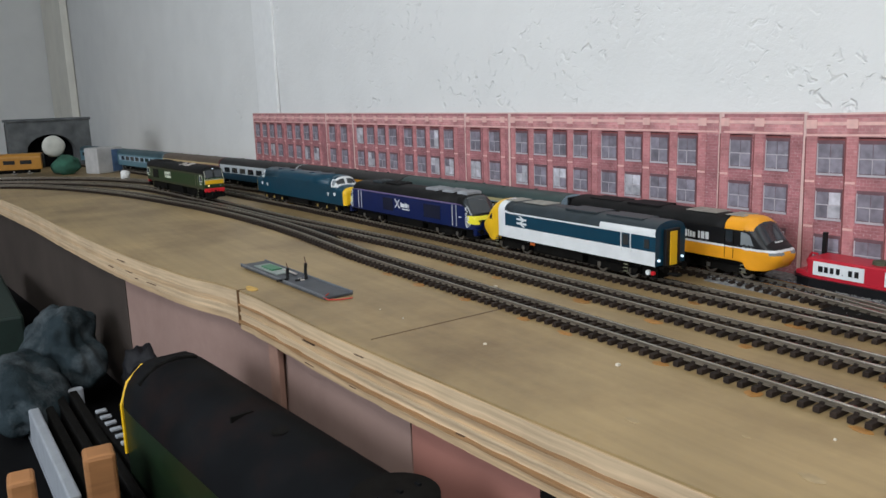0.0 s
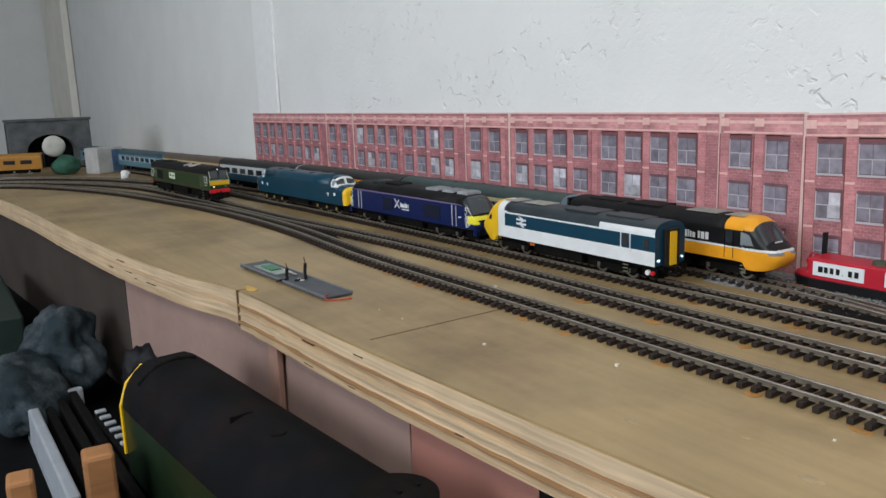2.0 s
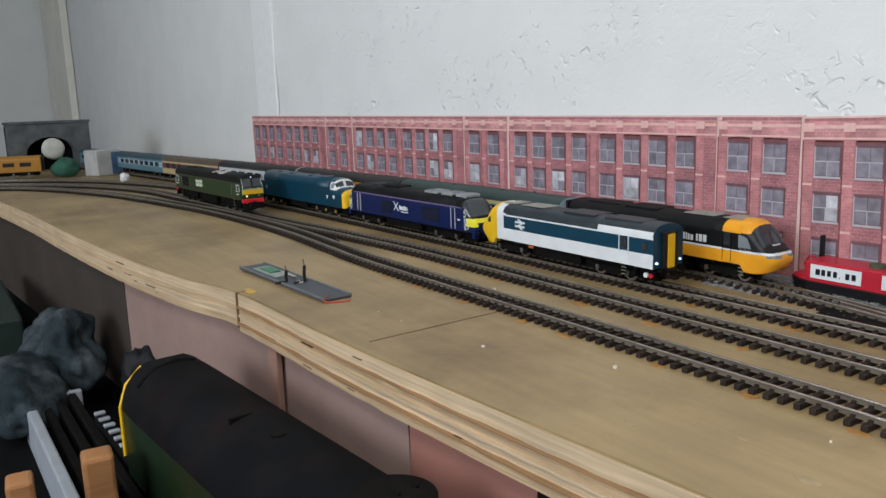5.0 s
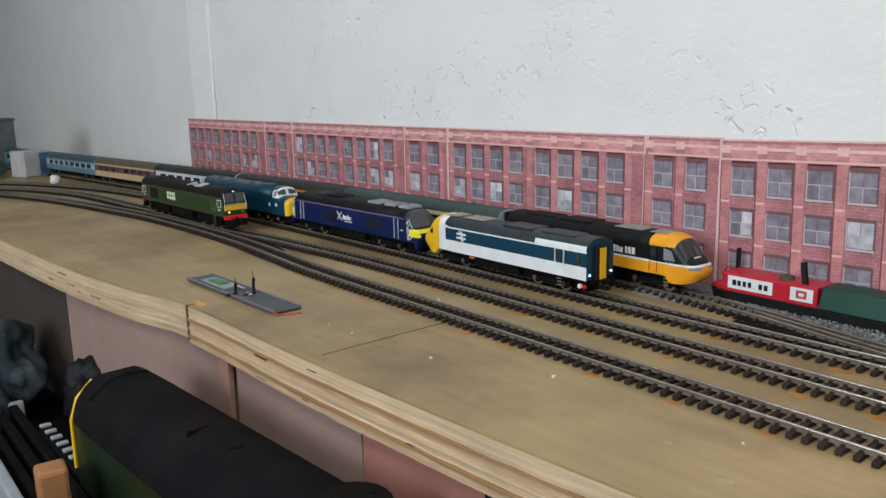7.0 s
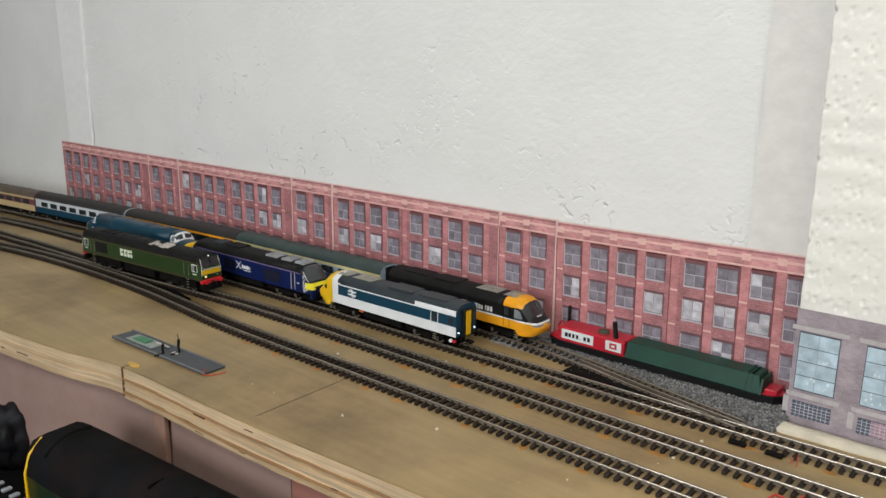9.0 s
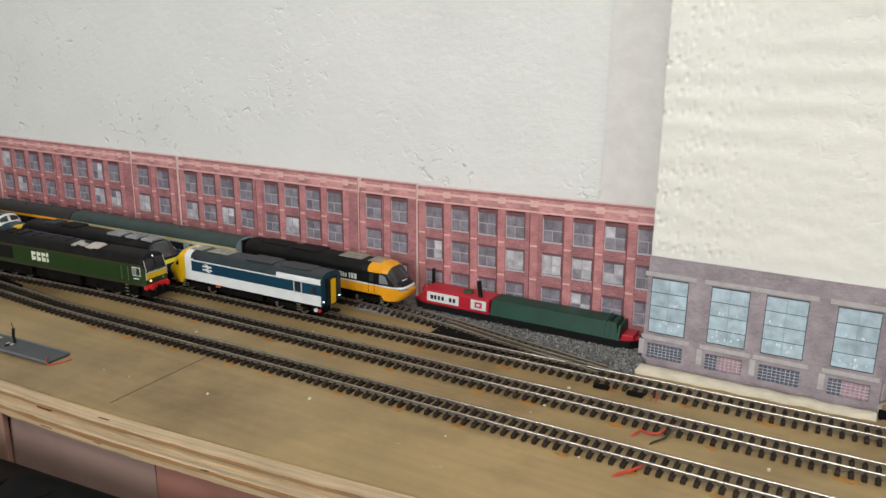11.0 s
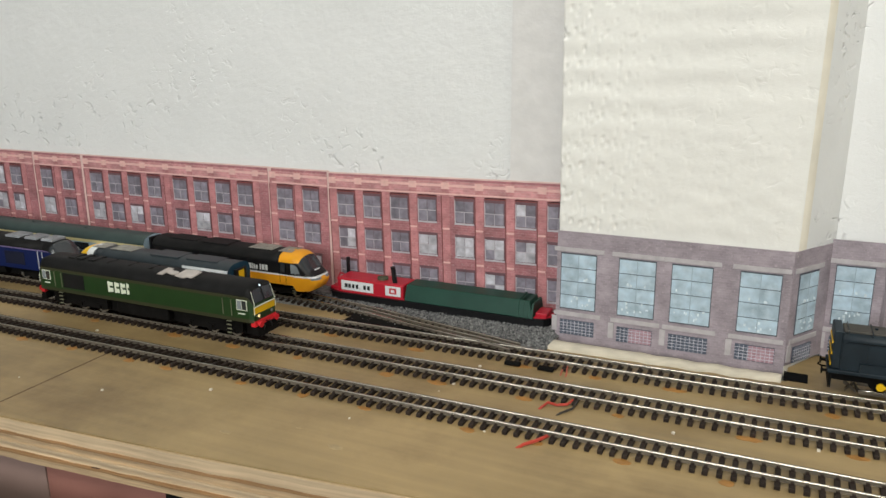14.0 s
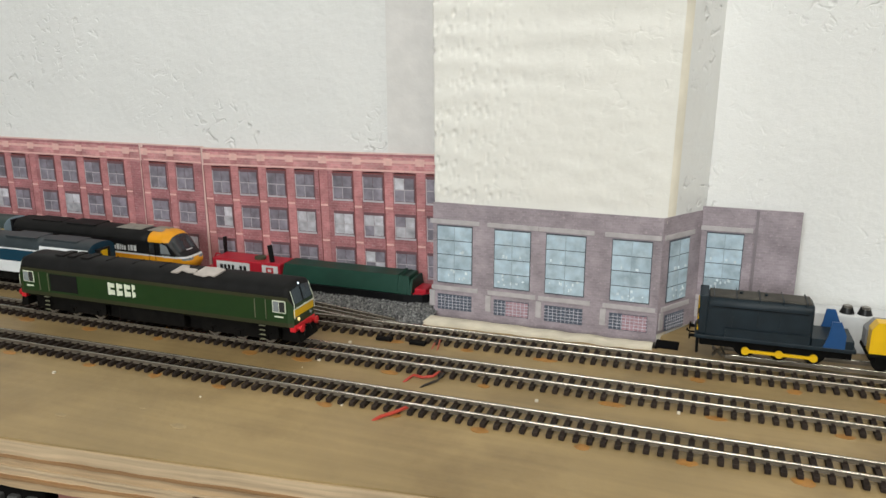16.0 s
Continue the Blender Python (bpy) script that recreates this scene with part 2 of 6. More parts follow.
def add_box(bm, x0, x1, y0, y1, z0, z1, mi=0, bevel=0.0):
    r = bmesh.ops.create_cube(bm, size=1.0)
    vs = r["verts"]
    for v in vs:
        v.co = ((x0 + x1) / 2 + v.co.x * (x1 - x0), (y0 + y1) / 2 + v.co.y * (y1 - y0), (z0 + z1) / 2 + v.co.z * (z1 - z0))
    fs = {f for v in vs for f in v.link_faces}
    for f in fs:
        f.material_index = mi
    if bevel:
        es = {e for v in vs for e in v.link_edges}
        bmesh.ops.bevel(bm, geom=list(es), offset=bevel, segments=2, affect="EDGES", profile=0.5)
    return vs


def box(x0, x1, y0, y1, z0, z1, bevel=0.0):
    bm = bmesh.new()
    add_box(bm, x0, x1, y0, y1, z0, z1, 0, bevel)
    return bm


def add_cyl(bm, m, r, depth, seg=16, r2=None, mi=0):
    res = bmesh.ops.create_cone(bm, cap_ends=True, segments=seg, radius1=r, radius2=r if r2 is None else r2, depth=depth, matrix=m)
    for f in {f for v in res["verts"] for f in v.link_faces}:
        f.material_index = mi
    return res["verts"]


def cyl(m, r, depth, seg=16, r2=None):
    bm = bmesh.new()
    add_cyl(bm, m, r, depth, seg, r2)
    return bm


def prism(outline, z0, z1, mi=0, bm=None):
    """A flat outline (x, y) raised from z0 to z1."""
    bm = bm or bmesh.new()
    lo = [bm.verts.new((x, y, z0)) for x, y in outline]
    hi = [bm.verts.new((x, y, z1)) for x, y in outline]
    n = len(outline)
    fs = [bm.faces.new(lo[::-1]), bm.faces.new(hi)]
    fs += [bm.faces.new((lo[i], lo[(i + 1) % n], hi[(i + 1) % n], hi[i])) for i in range(n)]
    for f in fs:
        f.material_index = mi
    bmesh.ops.recalc_face_normals(bm, faces=bm.faces)
    return bm


def side_plate(outline, y0, y1, mi=0, bm=None):
    """A flat outline (x, z) of some thickness along y."""
    bm = bm or bmesh.new()
    lo = [bm.verts.new((x, y0, z)) for x, z in outline]
    hi = [bm.verts.new((x, y1, z)) for x, z in outline]
    n = len(outline)
    fs = [bm.faces.new(lo), bm.faces.new(hi[::-1])]
    fs += [bm.faces.new((lo[i], hi[i], hi[(i + 1) % n], lo[(i + 1) % n])) for i in range(n)]
    for f in fs:
        f.material_index = mi
    bmesh.ops.recalc_face_normals(bm, faces=bm.faces)
    return bm


def tube(points, r, seg=6, bm=None):
    """A bent wire or pipe along points."""
    bm = bm or bmesh.new()
    pts = [Vector(p) for p in points]
    rings = []
    for i, p in enumerate(pts):
        d = (pts[min(i + 1, len(pts) - 1)] - pts[max(i - 1, 0)]).normalized()
        a = d.orthogonal().normalized() if not rings else (rings[-1][1] - d * rings[-1][1].dot(d)).normalized()
        b = d.cross(a)
        rings.append(([bm.verts.new(p + r * (math.cos(2 * math.pi * k / seg) * a + math.sin(2 * math.pi * k / seg) * b)) for k in range(seg)], a))
    for (u, _), (v, _) in zip(rings, rings[1:]):
        for k in range(seg):
            bm.faces.new((u[k], u[(k + 1) % seg], v[(k + 1) % seg], v[k]))
    bm.faces.new(rings[0][0][::-1])
    bm.faces.new(rings[-1][0])
    bmesh.ops.recalc_face_normals(bm, faces=bm.faces)
    return bm


class Line:
    """A smooth path through plan points, addressed by its length."""

    def __init__(self, pts, step=0.004):
        p = [Vector((x, y)) for x, y in pts]
        p = [2 * p[0] - p[1], *p, 2 * p[-1] - p[-2]]
        out = []
        for i in range(1, len(p) - 2):
            n = max(2, int((p[i + 1] - p[i]).length / step))
            for k in range(n):
                t = k / n
                a, b, c, d = p[i - 1], p[i], p[i + 1], p[i + 2]
                out.append(0.5 * ((2 * b) + (c - a) * t + (2 * a - 5 * b + 4 * c - d) * t * t + (3 * b - a - 3 * c + d) * t ** 3))
        out.append(p[-2])
        self.pts, self.s = out, [0.0]
        for a, b in zip(out, out[1:]):
            self.s.append(self.s[-1] + (b - a).length)
        self.length = self.s[-1]

    def at(self, s):
        i = min(max(int(np.searchsorted(self.s, s)) - 1, 0), len(self.pts) - 2)
        k = (s - self.s[i]) / (self.s[i + 1] - self.s[i])
        return self.pts[i].lerp(self.pts[i + 1], k), (self.pts[i + 1] - self.pts[i]).normalized()

    def s_at_x(self, x):
        i = min(range(len(self.pts)), key=lambda j: abs(self.pts[j].x - x))
        return self.s[i]

    def place(self, x, base, z):
        """The pose of a vehicle with its middle at x, with bogies base apart."""
        s = self.s_at_x(x)
        a, b = self.at(s - base / 2)[0], self.at(s + base / 2)[0]
        mid, d = (a + b) / 2, b - a
        return pose(mid.x, mid.y, z, 0, 0, math.degrees(math.atan2(d.y, d.x)))


# ---- plan ----
RAIL_TOP = 0.0068
T1 = Line([(-2.05, -0.16), (-1.98, 0.06), (-1.89, 0.207), (-1.745, 0.295), (-1.55, 0.360), (-1.33, 0.402), (-1.20, 0.421), (-1.05, 0.432), (-0.92, 0.434), (-0.80, 0.428), (-0.70, 0.424), (-0.40, 0.428), (-0.10, 0.432), (0.10, 0.435), (0.95, 0.449)])
T2 = Line([(-2.13, -0.14), (-2.06, 0.07), (-1.97, 0.22), (-1.80, 0.342), (-1.60, 0.415), (-1.327, 0.442), (-1.05, 0.458), (-0.88, 0.475), (-0.70, 0.489), (-0.40, 0.493), (-0.10, 0.497), (0.10, 0.501), (0.95, 0.517)])
T3 = Line([(-2.21, -0.10), (-2.14, 0.12), (-2.02, 0.29), (-1.82, 0.415), (-1.55, 0.492), (-1.20, 0.524), (-0.95, 0.537), (-0.70, 0.546), (-0.40, 0.551), (-0.10, 0.558), (0.05, 0.562), (0.95, 0.592)])
T4 = Line([(-2.75, 0.35), (-2.40, 0.432), (-2.05, 0.485), (-1.75, 0.522), (-1.50, 0.552), (-1.25, 0.580), (-0.95, 0.602), (-0.70, 0.611), (-0.50, 0.616), (-0.38, 0.608), (-0.26, 0.586), (-0.16, 0.566)])
T5 = Line([(0.108, 0.597), (0.20, 0.600), (0.95, 0.626)])

# ---- room ----
ROOM_X0, ROOM_X1, ROOM_Y0, ROOM_Z0, ROOM_Z1 = -4.4, 2.6, -2.3, -0.95, 1.5
WALL_Y = 0.672


def structure(name, bm, material, label, smooth=False):
    return tagged(part(name, bm, material, None, "", smooth), label, "", "", "structure")


def rough_wall(x0, x1, z0, z1, y, thick, amp, nx, nz, coarse=4.0):
    """A wall slab along x whose face is uneven plaster."""
    bm = bmesh.new()
    grid = []
    for i in range(nx + 1):
        row = []
        for k in range(nz + 1):
            x, z = x0 + (x1 - x0) * i / nx, z0 + (z1 - z0) * k / nz
            d = amp * (noise.noise(Vector((x * coarse, 3.1, z * coarse))) + 0.5 * noise.noise(Vector((x * coarse * 3, 7.7, z * coarse * 3))))
            row.append(bm.verts.new((x, y + abs(amp) * 0.5 + d * 0.5, z)))
        grid.append(row)
    for i in range(nx):
        for k in range(nz):
            bm.faces.new((grid[i][k], grid[i + 1][k], grid[i + 1][k + 1], grid[i][k + 1]))
    add_box(bm, x0, x1, y + abs(amp) * 2 + 0.001, y + thick, z0, z1)
    return bm


structure("wall_back", rough_wall(ROOM_X0, ROOM_X1, ROOM_Z0, ROOM_Z1, WALL_Y + 0.002, 0.12, 0.004, 300, 120), PLASTER, "white painted uneven plaster wall behind the railway", True)
structure("wall_far", box(ROOM_X0 - 0.1, ROOM_X0, ROOM_Y0, WALL_Y, ROOM_Z0, ROOM_Z1), PLASTER, "pale plaster end wall of the room")
structure("wall_right", box(ROOM_X1, ROOM_X1 + 0.1, ROOM_Y0, WALL_Y, ROOM_Z0, ROOM_Z1), PLASTER, "pale plaster side wall of the room")
bm = box(ROOM_X0, -1.45, ROOM_Y0 - 0.1, ROOM_Y0, ROOM_Z0, ROOM_Z1)
add_box(bm, 0.55, ROOM_X1, ROOM_Y0 - 0.1, ROOM_Y0, ROOM_Z0, ROOM_Z1)
add_box(bm, -1.45, 0.55, ROOM_Y0 - 0.1, ROOM_Y0, ROOM_Z0, -0.1)
add_box(bm, -1.45, 0.55, ROOM_Y0 - 0.1, ROOM_Y0, 1.35, ROOM_Z1)
structure("wall_front", bm, PLASTER, "unseen plaster wall with an assumed window opening opposite the railway")
structure("ceiling", box(ROOM_X0, ROOM_X1, ROOM_Y0, WALL_Y, ROOM_Z1, ROOM_Z1 + 0.1), PLASTER, "white painted ceiling")
structure("floor", box(ROOM_X0, ROOM_X1, ROOM_Y0, WALL_Y, ROOM_Z0 - 0.1, ROOM_Z0), M_SHADE, "floor coloured near-black for the shade under the baseboard")
# raised strip whitened for the light on a wall edge; far corner's beige strip
structure("trim_1", box(-1.655, -1.550, WALL_Y - 0.0022, WALL_Y + 0.003, -0.02, ROOM_Z1, 0.001), mat("bright_edge_strip", (0.86, 0.86, 0.85), 0.4, vary=0.03), "raised white strip standing for the light on a wall edge")
M_BEIGE = mat("beige_paint", (0.80, 0.77, 0.68), 0.7, vary=0.06, scale=10)
structure("trim_2", box(-4.39, -3.85, WALL_Y - 0.03, WALL_Y + 0.001, -0.4, ROOM_Z1, 0.004), M_BEIGE, "beige upright strip in the wall corner")
# the chimney breast that stands out of the wall
PIER_X0, PIER_X1, PIER_Y = -0.138, 0.063, 0.624
bm = bmesh.new()
nx, nz = 150, 760
front = []
for i in range(nx + 1):
    row = []
    for k in range(nz + 1):
        u, z = i / nx, -0.3 + (ROOM_Z1 + 0.3) * k / nz
        x = PIER_X0 + (PIER_X1 - PIER_X0) * u + max(0, z) * (0.0239 * u - 0.0079)
        band = 0.0007 * math.sin(z * 245 + 1.5 * noise.noise(Vector((x * 8, 0, z * 20)))) * (0.4 + noise.noise(Vector((x * 5, 1, z * 9))))
        lump = 0.0006 * noise.noise(Vector((x * 60, 2, z * 90)))
        pock = max(0.0, noise.noise(Vector((x * 260, 5, z * 380))) - 0.34) * 0.015 * (max(0.0, 1 - u * 2.2) + 0.12)
        row.append(bm.verts.new((x, PIER_Y + (0.0 if z < 0.1 else band + lump + pock), z)))
    front.append(row)
for i in range(nx):
    for k in range(nz):
        bm.faces.new((front[i][k], front[i + 1][k], front[i + 1][k + 1], front[i][k + 1]))
for col, xs in ((0, 0.0), (nx, 0.028)):
    last = front[col]
    # the first fifth of the right-hand return takes the beige material
    for s in (0.2, 1.0):
        back = [bm.verts.new((v.co.x + xs * s, PIER_Y + (WALL_Y + 0.004 - PIER_Y) * s, v.co.z)) for v in front[col]]
        for k in range(nz):
            q = (last[k], last[k + 1], back[k + 1], back[k])
            f = bm.faces.new(q if col else q[::-1])
            f.material_index = (1 if s < 1 else 2) if col else 0
        last = back
bmesh.ops.recalc_face_normals(bm, faces=bm.faces)
M_PIER = plaster_mat(-0.25, 0.5)
M_PIER.name = "cream_pier_plaster"
M_PIER.node_tree.nodes["Vector Math"].inputs[0].default_value = (0.80, 0.785, 0.735)
structure("chimney_breast", bm, [M_PIER, mat("beige_edge_plaster", (0.76, 0.71, 0.60), 0.8, vary=0.1, scale=30, bump=0.001, bump_scale=80), PLASTER], "cream painted rough plaster pier with brick courses showing through", True)
structure("trim_3", box(-0.205, -0.141, WALL_Y - 0.002, WALL_Y + 0.003, 0.10, ROOM_Z1), mat("greyed_plaster", (0.72, 0.70, 0.68), 0.8, vary=0.05, bump=0.0007, bump_scale=90), "greyer patch of old plaster beside the pier")

# ---- baseboard ----
EDGE = [(-2.35, 0.105), (-1.55, 0.186), (-1.20, 0.212), (-0.965, 0.232), (-0.795, 0.255), (-0.695, 0.277), (-0.51, 0.285), (-0.33, 0.299), (-0.20, 0.312), (-0.12, 0.321), (0.10, 0.345), (0.95, 0.42)]
FRONT = Line(EDGE, 0.01)
board = thing("baseboard", "pale plywood model railway baseboard with raw layered edge", "baseboard")
outline = [(p.x, p.y) for p in FRONT.pts]
left = [p for p in outline if p[0] <= -0.695] + [(-0.695, 0.277)]
right = [(-0.695, 0.277)] + [p for p in outline if p[0] > -0.695]
top = [(x, y + 0.001) for x, y in outline]
part("board_top", prism(top + [(0.95, 0.669), (0.066, 0.669), (0.066, 0.598), (-0.139, 0.594), (-0.139, 0.6695), (-3.2, 0.6695), (-3.2, 0.06)], -0.0014, 0.0), M_BOARD, board)
# plies of the edge, each a strip with its own ragged line
plies = [(-0.0115, -0.0015, 0, 0.0), (-0.0135, -0.0115, 2, -0.0012), (-0.0195, -0.0135, 1, 0.0006), (-0.0215, -0.0195, 0, -0.0010), (-0.0265, -0.0215, 0, 0.0004), (-0.0285, -0.0265, 2, -0.0016), (-0.0345, -0.0285, 1, -0.0004)]
for seg, which in ((left, "left"), (right, "right")):
    for z0, z1, mi, off in plies:
        if which == "left":
            z0, z1, mi = z0 * 0.87, z1 * 0.87, (0 if mi == 2 else mi)
        ragged = [(x, y + off * (1.0 if which == "right" else 0.3) + 0.0011 * noise.noise(Vector((x * 45, z0 * 900, 1))) + 0.0016 * max(0.0, noise.noise(Vector((x * 140, z0 * 700, 5))) - 0.15)) for x, y in seg]
        part("ply_layer", prism(ragged + [(seg[-1][0], seg[-1][1] + 0.09), (seg[0][0], seg[0][1] + 0.09)], z0, z1), M_PLY[mi], board)
part("board_joint", box(-0.6957, -0.6944, 0.2755, 0.292, -0.031, 0.0003), mat("joint_gap", (0.16, 0.09, 0.04), 0.9), board, "dark joint between two boards")
part("saw_line", prism([(-0.4985, 0.300), (-0.4973, 0.300), (-0.5003, 0.411), (-0.5017, 0.411)], -0.0005, 0.0003), mat("saw_line", (0.15, 0.10, 0.06), 0.9), board, "dark pencil-thin joint line across the board")
rnd = random.Random(21)
M_SPLIT = mat("edge_split", (0.10, 0.055, 0.03), 0.9)
for i in range(15):
    x = rnd.uniform(-1.15, 0.15)
    p, dd = FRONT.at(FRONT.s_at_x(x))
    w, z = rnd.uniform(0.003, 0.014), -rnd.uniform(0.006, 0.024 if x < -0.695 else 0.032)
    ob = part("edge_split", box(-w, w, -0.0004, 0.004, -rnd.uniform(0.0001, 0.0004), 0.0002), M_SPLIT, board)
    ob.matrix_basis = pose(p.x, p.y - 0.0006, z, 0, 0, math.degrees(math.atan2(dd.y, dd.x)))
# hardboard fascia below the edge
fas = thing("fascia", "pinkish-brown hardboard panels below the baseboard edge", "", None, "", "structure")
# left panel's colour is darkened to carry the shade under the board
M_FASCIA_SHADE = mat("shaded_brown_hardboard", (0.055, 0.043, 0.036), 0.8, spec=0.2, vary=0.15, scale=12)
for x0, x1, m in ((-2.3, -0.985, M_FASCIA_SHADE), (-0.9845, -0.450, M_FASCIA), (-0.4495, -0.335, M_FASCIA2), (-0.285, 0.95, M_FASCIA2)):
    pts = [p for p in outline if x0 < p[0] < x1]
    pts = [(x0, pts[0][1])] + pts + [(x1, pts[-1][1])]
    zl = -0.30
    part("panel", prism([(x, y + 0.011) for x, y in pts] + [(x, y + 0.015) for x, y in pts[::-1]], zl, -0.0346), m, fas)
part("batten", box(-0.652, -0.632, 0.284, 0.2895, -0.30, -0.0346, 0.001), mat("brown_batten", (0.27, 0.155, 0.115), 0.7), fas, "brown wooden joint cover strip")
# board coloured near-black to stand for the shaded space underneath
structure("under_back", box(-4.2, 2.5, 0.40, 0.44, ROOM_Z0, -0.04), M_SHADE, "near-black board standing for the shade under the baseboard")

# ---- track ----
sl = box(-0.00185, 0.00185, -0.0155, 0.0155, 0.0002, 0.0034, 0.0004)
SLEEPER_MESH = bpy.data.meshes.new("sleeper")
sl.to_mesh(SLEEPER_MESH)
sl.free()
SLEEPER_MESH.materials.append(M_SLEEPER)
ch = bmesh.new()
for s in (-1, 1):
    add_box(ch, -0.0011, 0.0011, s * 0.0085 - 0.0022, s * 0.0085 + 0.0022, 0.0034, 0.0046)
CHAIR_MESH = bpy.data.meshes.new("rail_chair")
ch.to_mesh(CHAIR_MESH)
ch.free()
CHAIR_MESH.materials.append(M_SLEEPER)


def rail_mesh(line, off, s0, s1):
    """One rail: a foot, a web and a bright head, swept along the line."""
    prof = [(-0.0011, 0.0034), (0.0011, 0.0034), (0.0011, 0.0040), (0.0004, 0.0043), (0.0004, 0.0055), (0.00095, 0.0058), (0.00095, 0.0063), (0.00062, RAIL_TOP), (-0.00062, RAIL_TOP), (-0.00095, 0.0063), (-0.00095, 0.0058), (-0.0004, 0.0055), (-0.0004, 0.0043), (-0.0011, 0.0040)]
    bm = bmesh.new()
    prev = None
    n = max(2, int((s1 - s0) / 0.008))
    for i in range(n + 1):
        p, d = line.at(s0 + (s1 - s0) * i / n)
        nrm = Vector((-d.y, d.x))
        ring = [bm.verts.new((p.x + nrm.x * (off + a), p.y + nrm.y * (off + a), z)) for a, z in prof]
        if prev:
            for k in range(len(prof)):
                k2 = (k + 1) % len(prof)
                f = bm.faces.new((prev[k], ring[k], ring[k2], prev[k2]))
                f.material_index = 0 if 6 <= k <= 8 else 1
                f.smooth = 6 <= k <= 8
        prev = ring
    bmesh.ops.recalc_face_normals(bm, faces=bm.faces)
    return bm


def track(line, x_near, label, s0=0.0, s1=None, sleepers=True, pitch=0.0086, skip=()):
    t = thing("track", label, "track", None, "railway tracks")
    s1 = line.length if s1 is None else s1
    for off in (-0.00865, 0.00865):
        part("rail", rail_mesh(line, off, s0, s1), [M_RAIL, M_RAILSIDE], t)
    if not sleepers:
        return t
    rest = bmesh.new()
    n = int((s1 - s0) / pitch)
    rnd = random.Random(n)
    for i in range(n):
        p, d = line.at(s0 + (i + 0.5) * pitch)
        if any(a < p.x < b for a, b in skip):
            continue
        m = pose(p.x, p.y, 0, 0, 0, math.degrees(math.atan2(d.y, d.x)) + rnd.uniform(-1.2, 1.2))
        if p.x > x_near:
            ob = new("sleeper", SLEEPER_MESH)
            ob.parent, ob.matrix_basis = t, m
            c = new("rail_chair", CHAIR_MESH)
            c.parent, c.matrix_basis = ob, Matrix.Identity(4)
        else:
            for v in add_box(rest, -0.0019, 0.0019, -0.0155, 0.0155, 0.0002, 0.0034):
                v.co = m @ v.co
    if len(rest.verts):
        tagged(part("sleeper_run", rest, M_SLEEPER, t), "", "", "", "stuff")
    else:
        rest.free()
    return t


track(T1, -1.45, "curving flexible track with steel rails and brown sleepers")
track(T2, -1.35, "running line of steel rails on brown sleepers")
track(T3, -1.15, "long straight siding of steel rails on brown sleepers")
track(T4, -0.75, "rear siding that curves into a turnout")
track(T5, 0.0, "short siding behind the grey printed building", sleepers=False)

# ---- printed factory backscene ----


def print_rect(bm, x0, x1, z0, z1, y, mi):
    """A printed patch: a thin flat piece that faces the room."""
    add_box(bm, x0, x1, y, y + 0.0003, z0, z1, mi)


PAPER_Y = WALL_Y - 0.0035


def facade_top(x):
    return 0.1366 + (x + 0.42) * (0.0015 if x < -0.42 else 0.011)


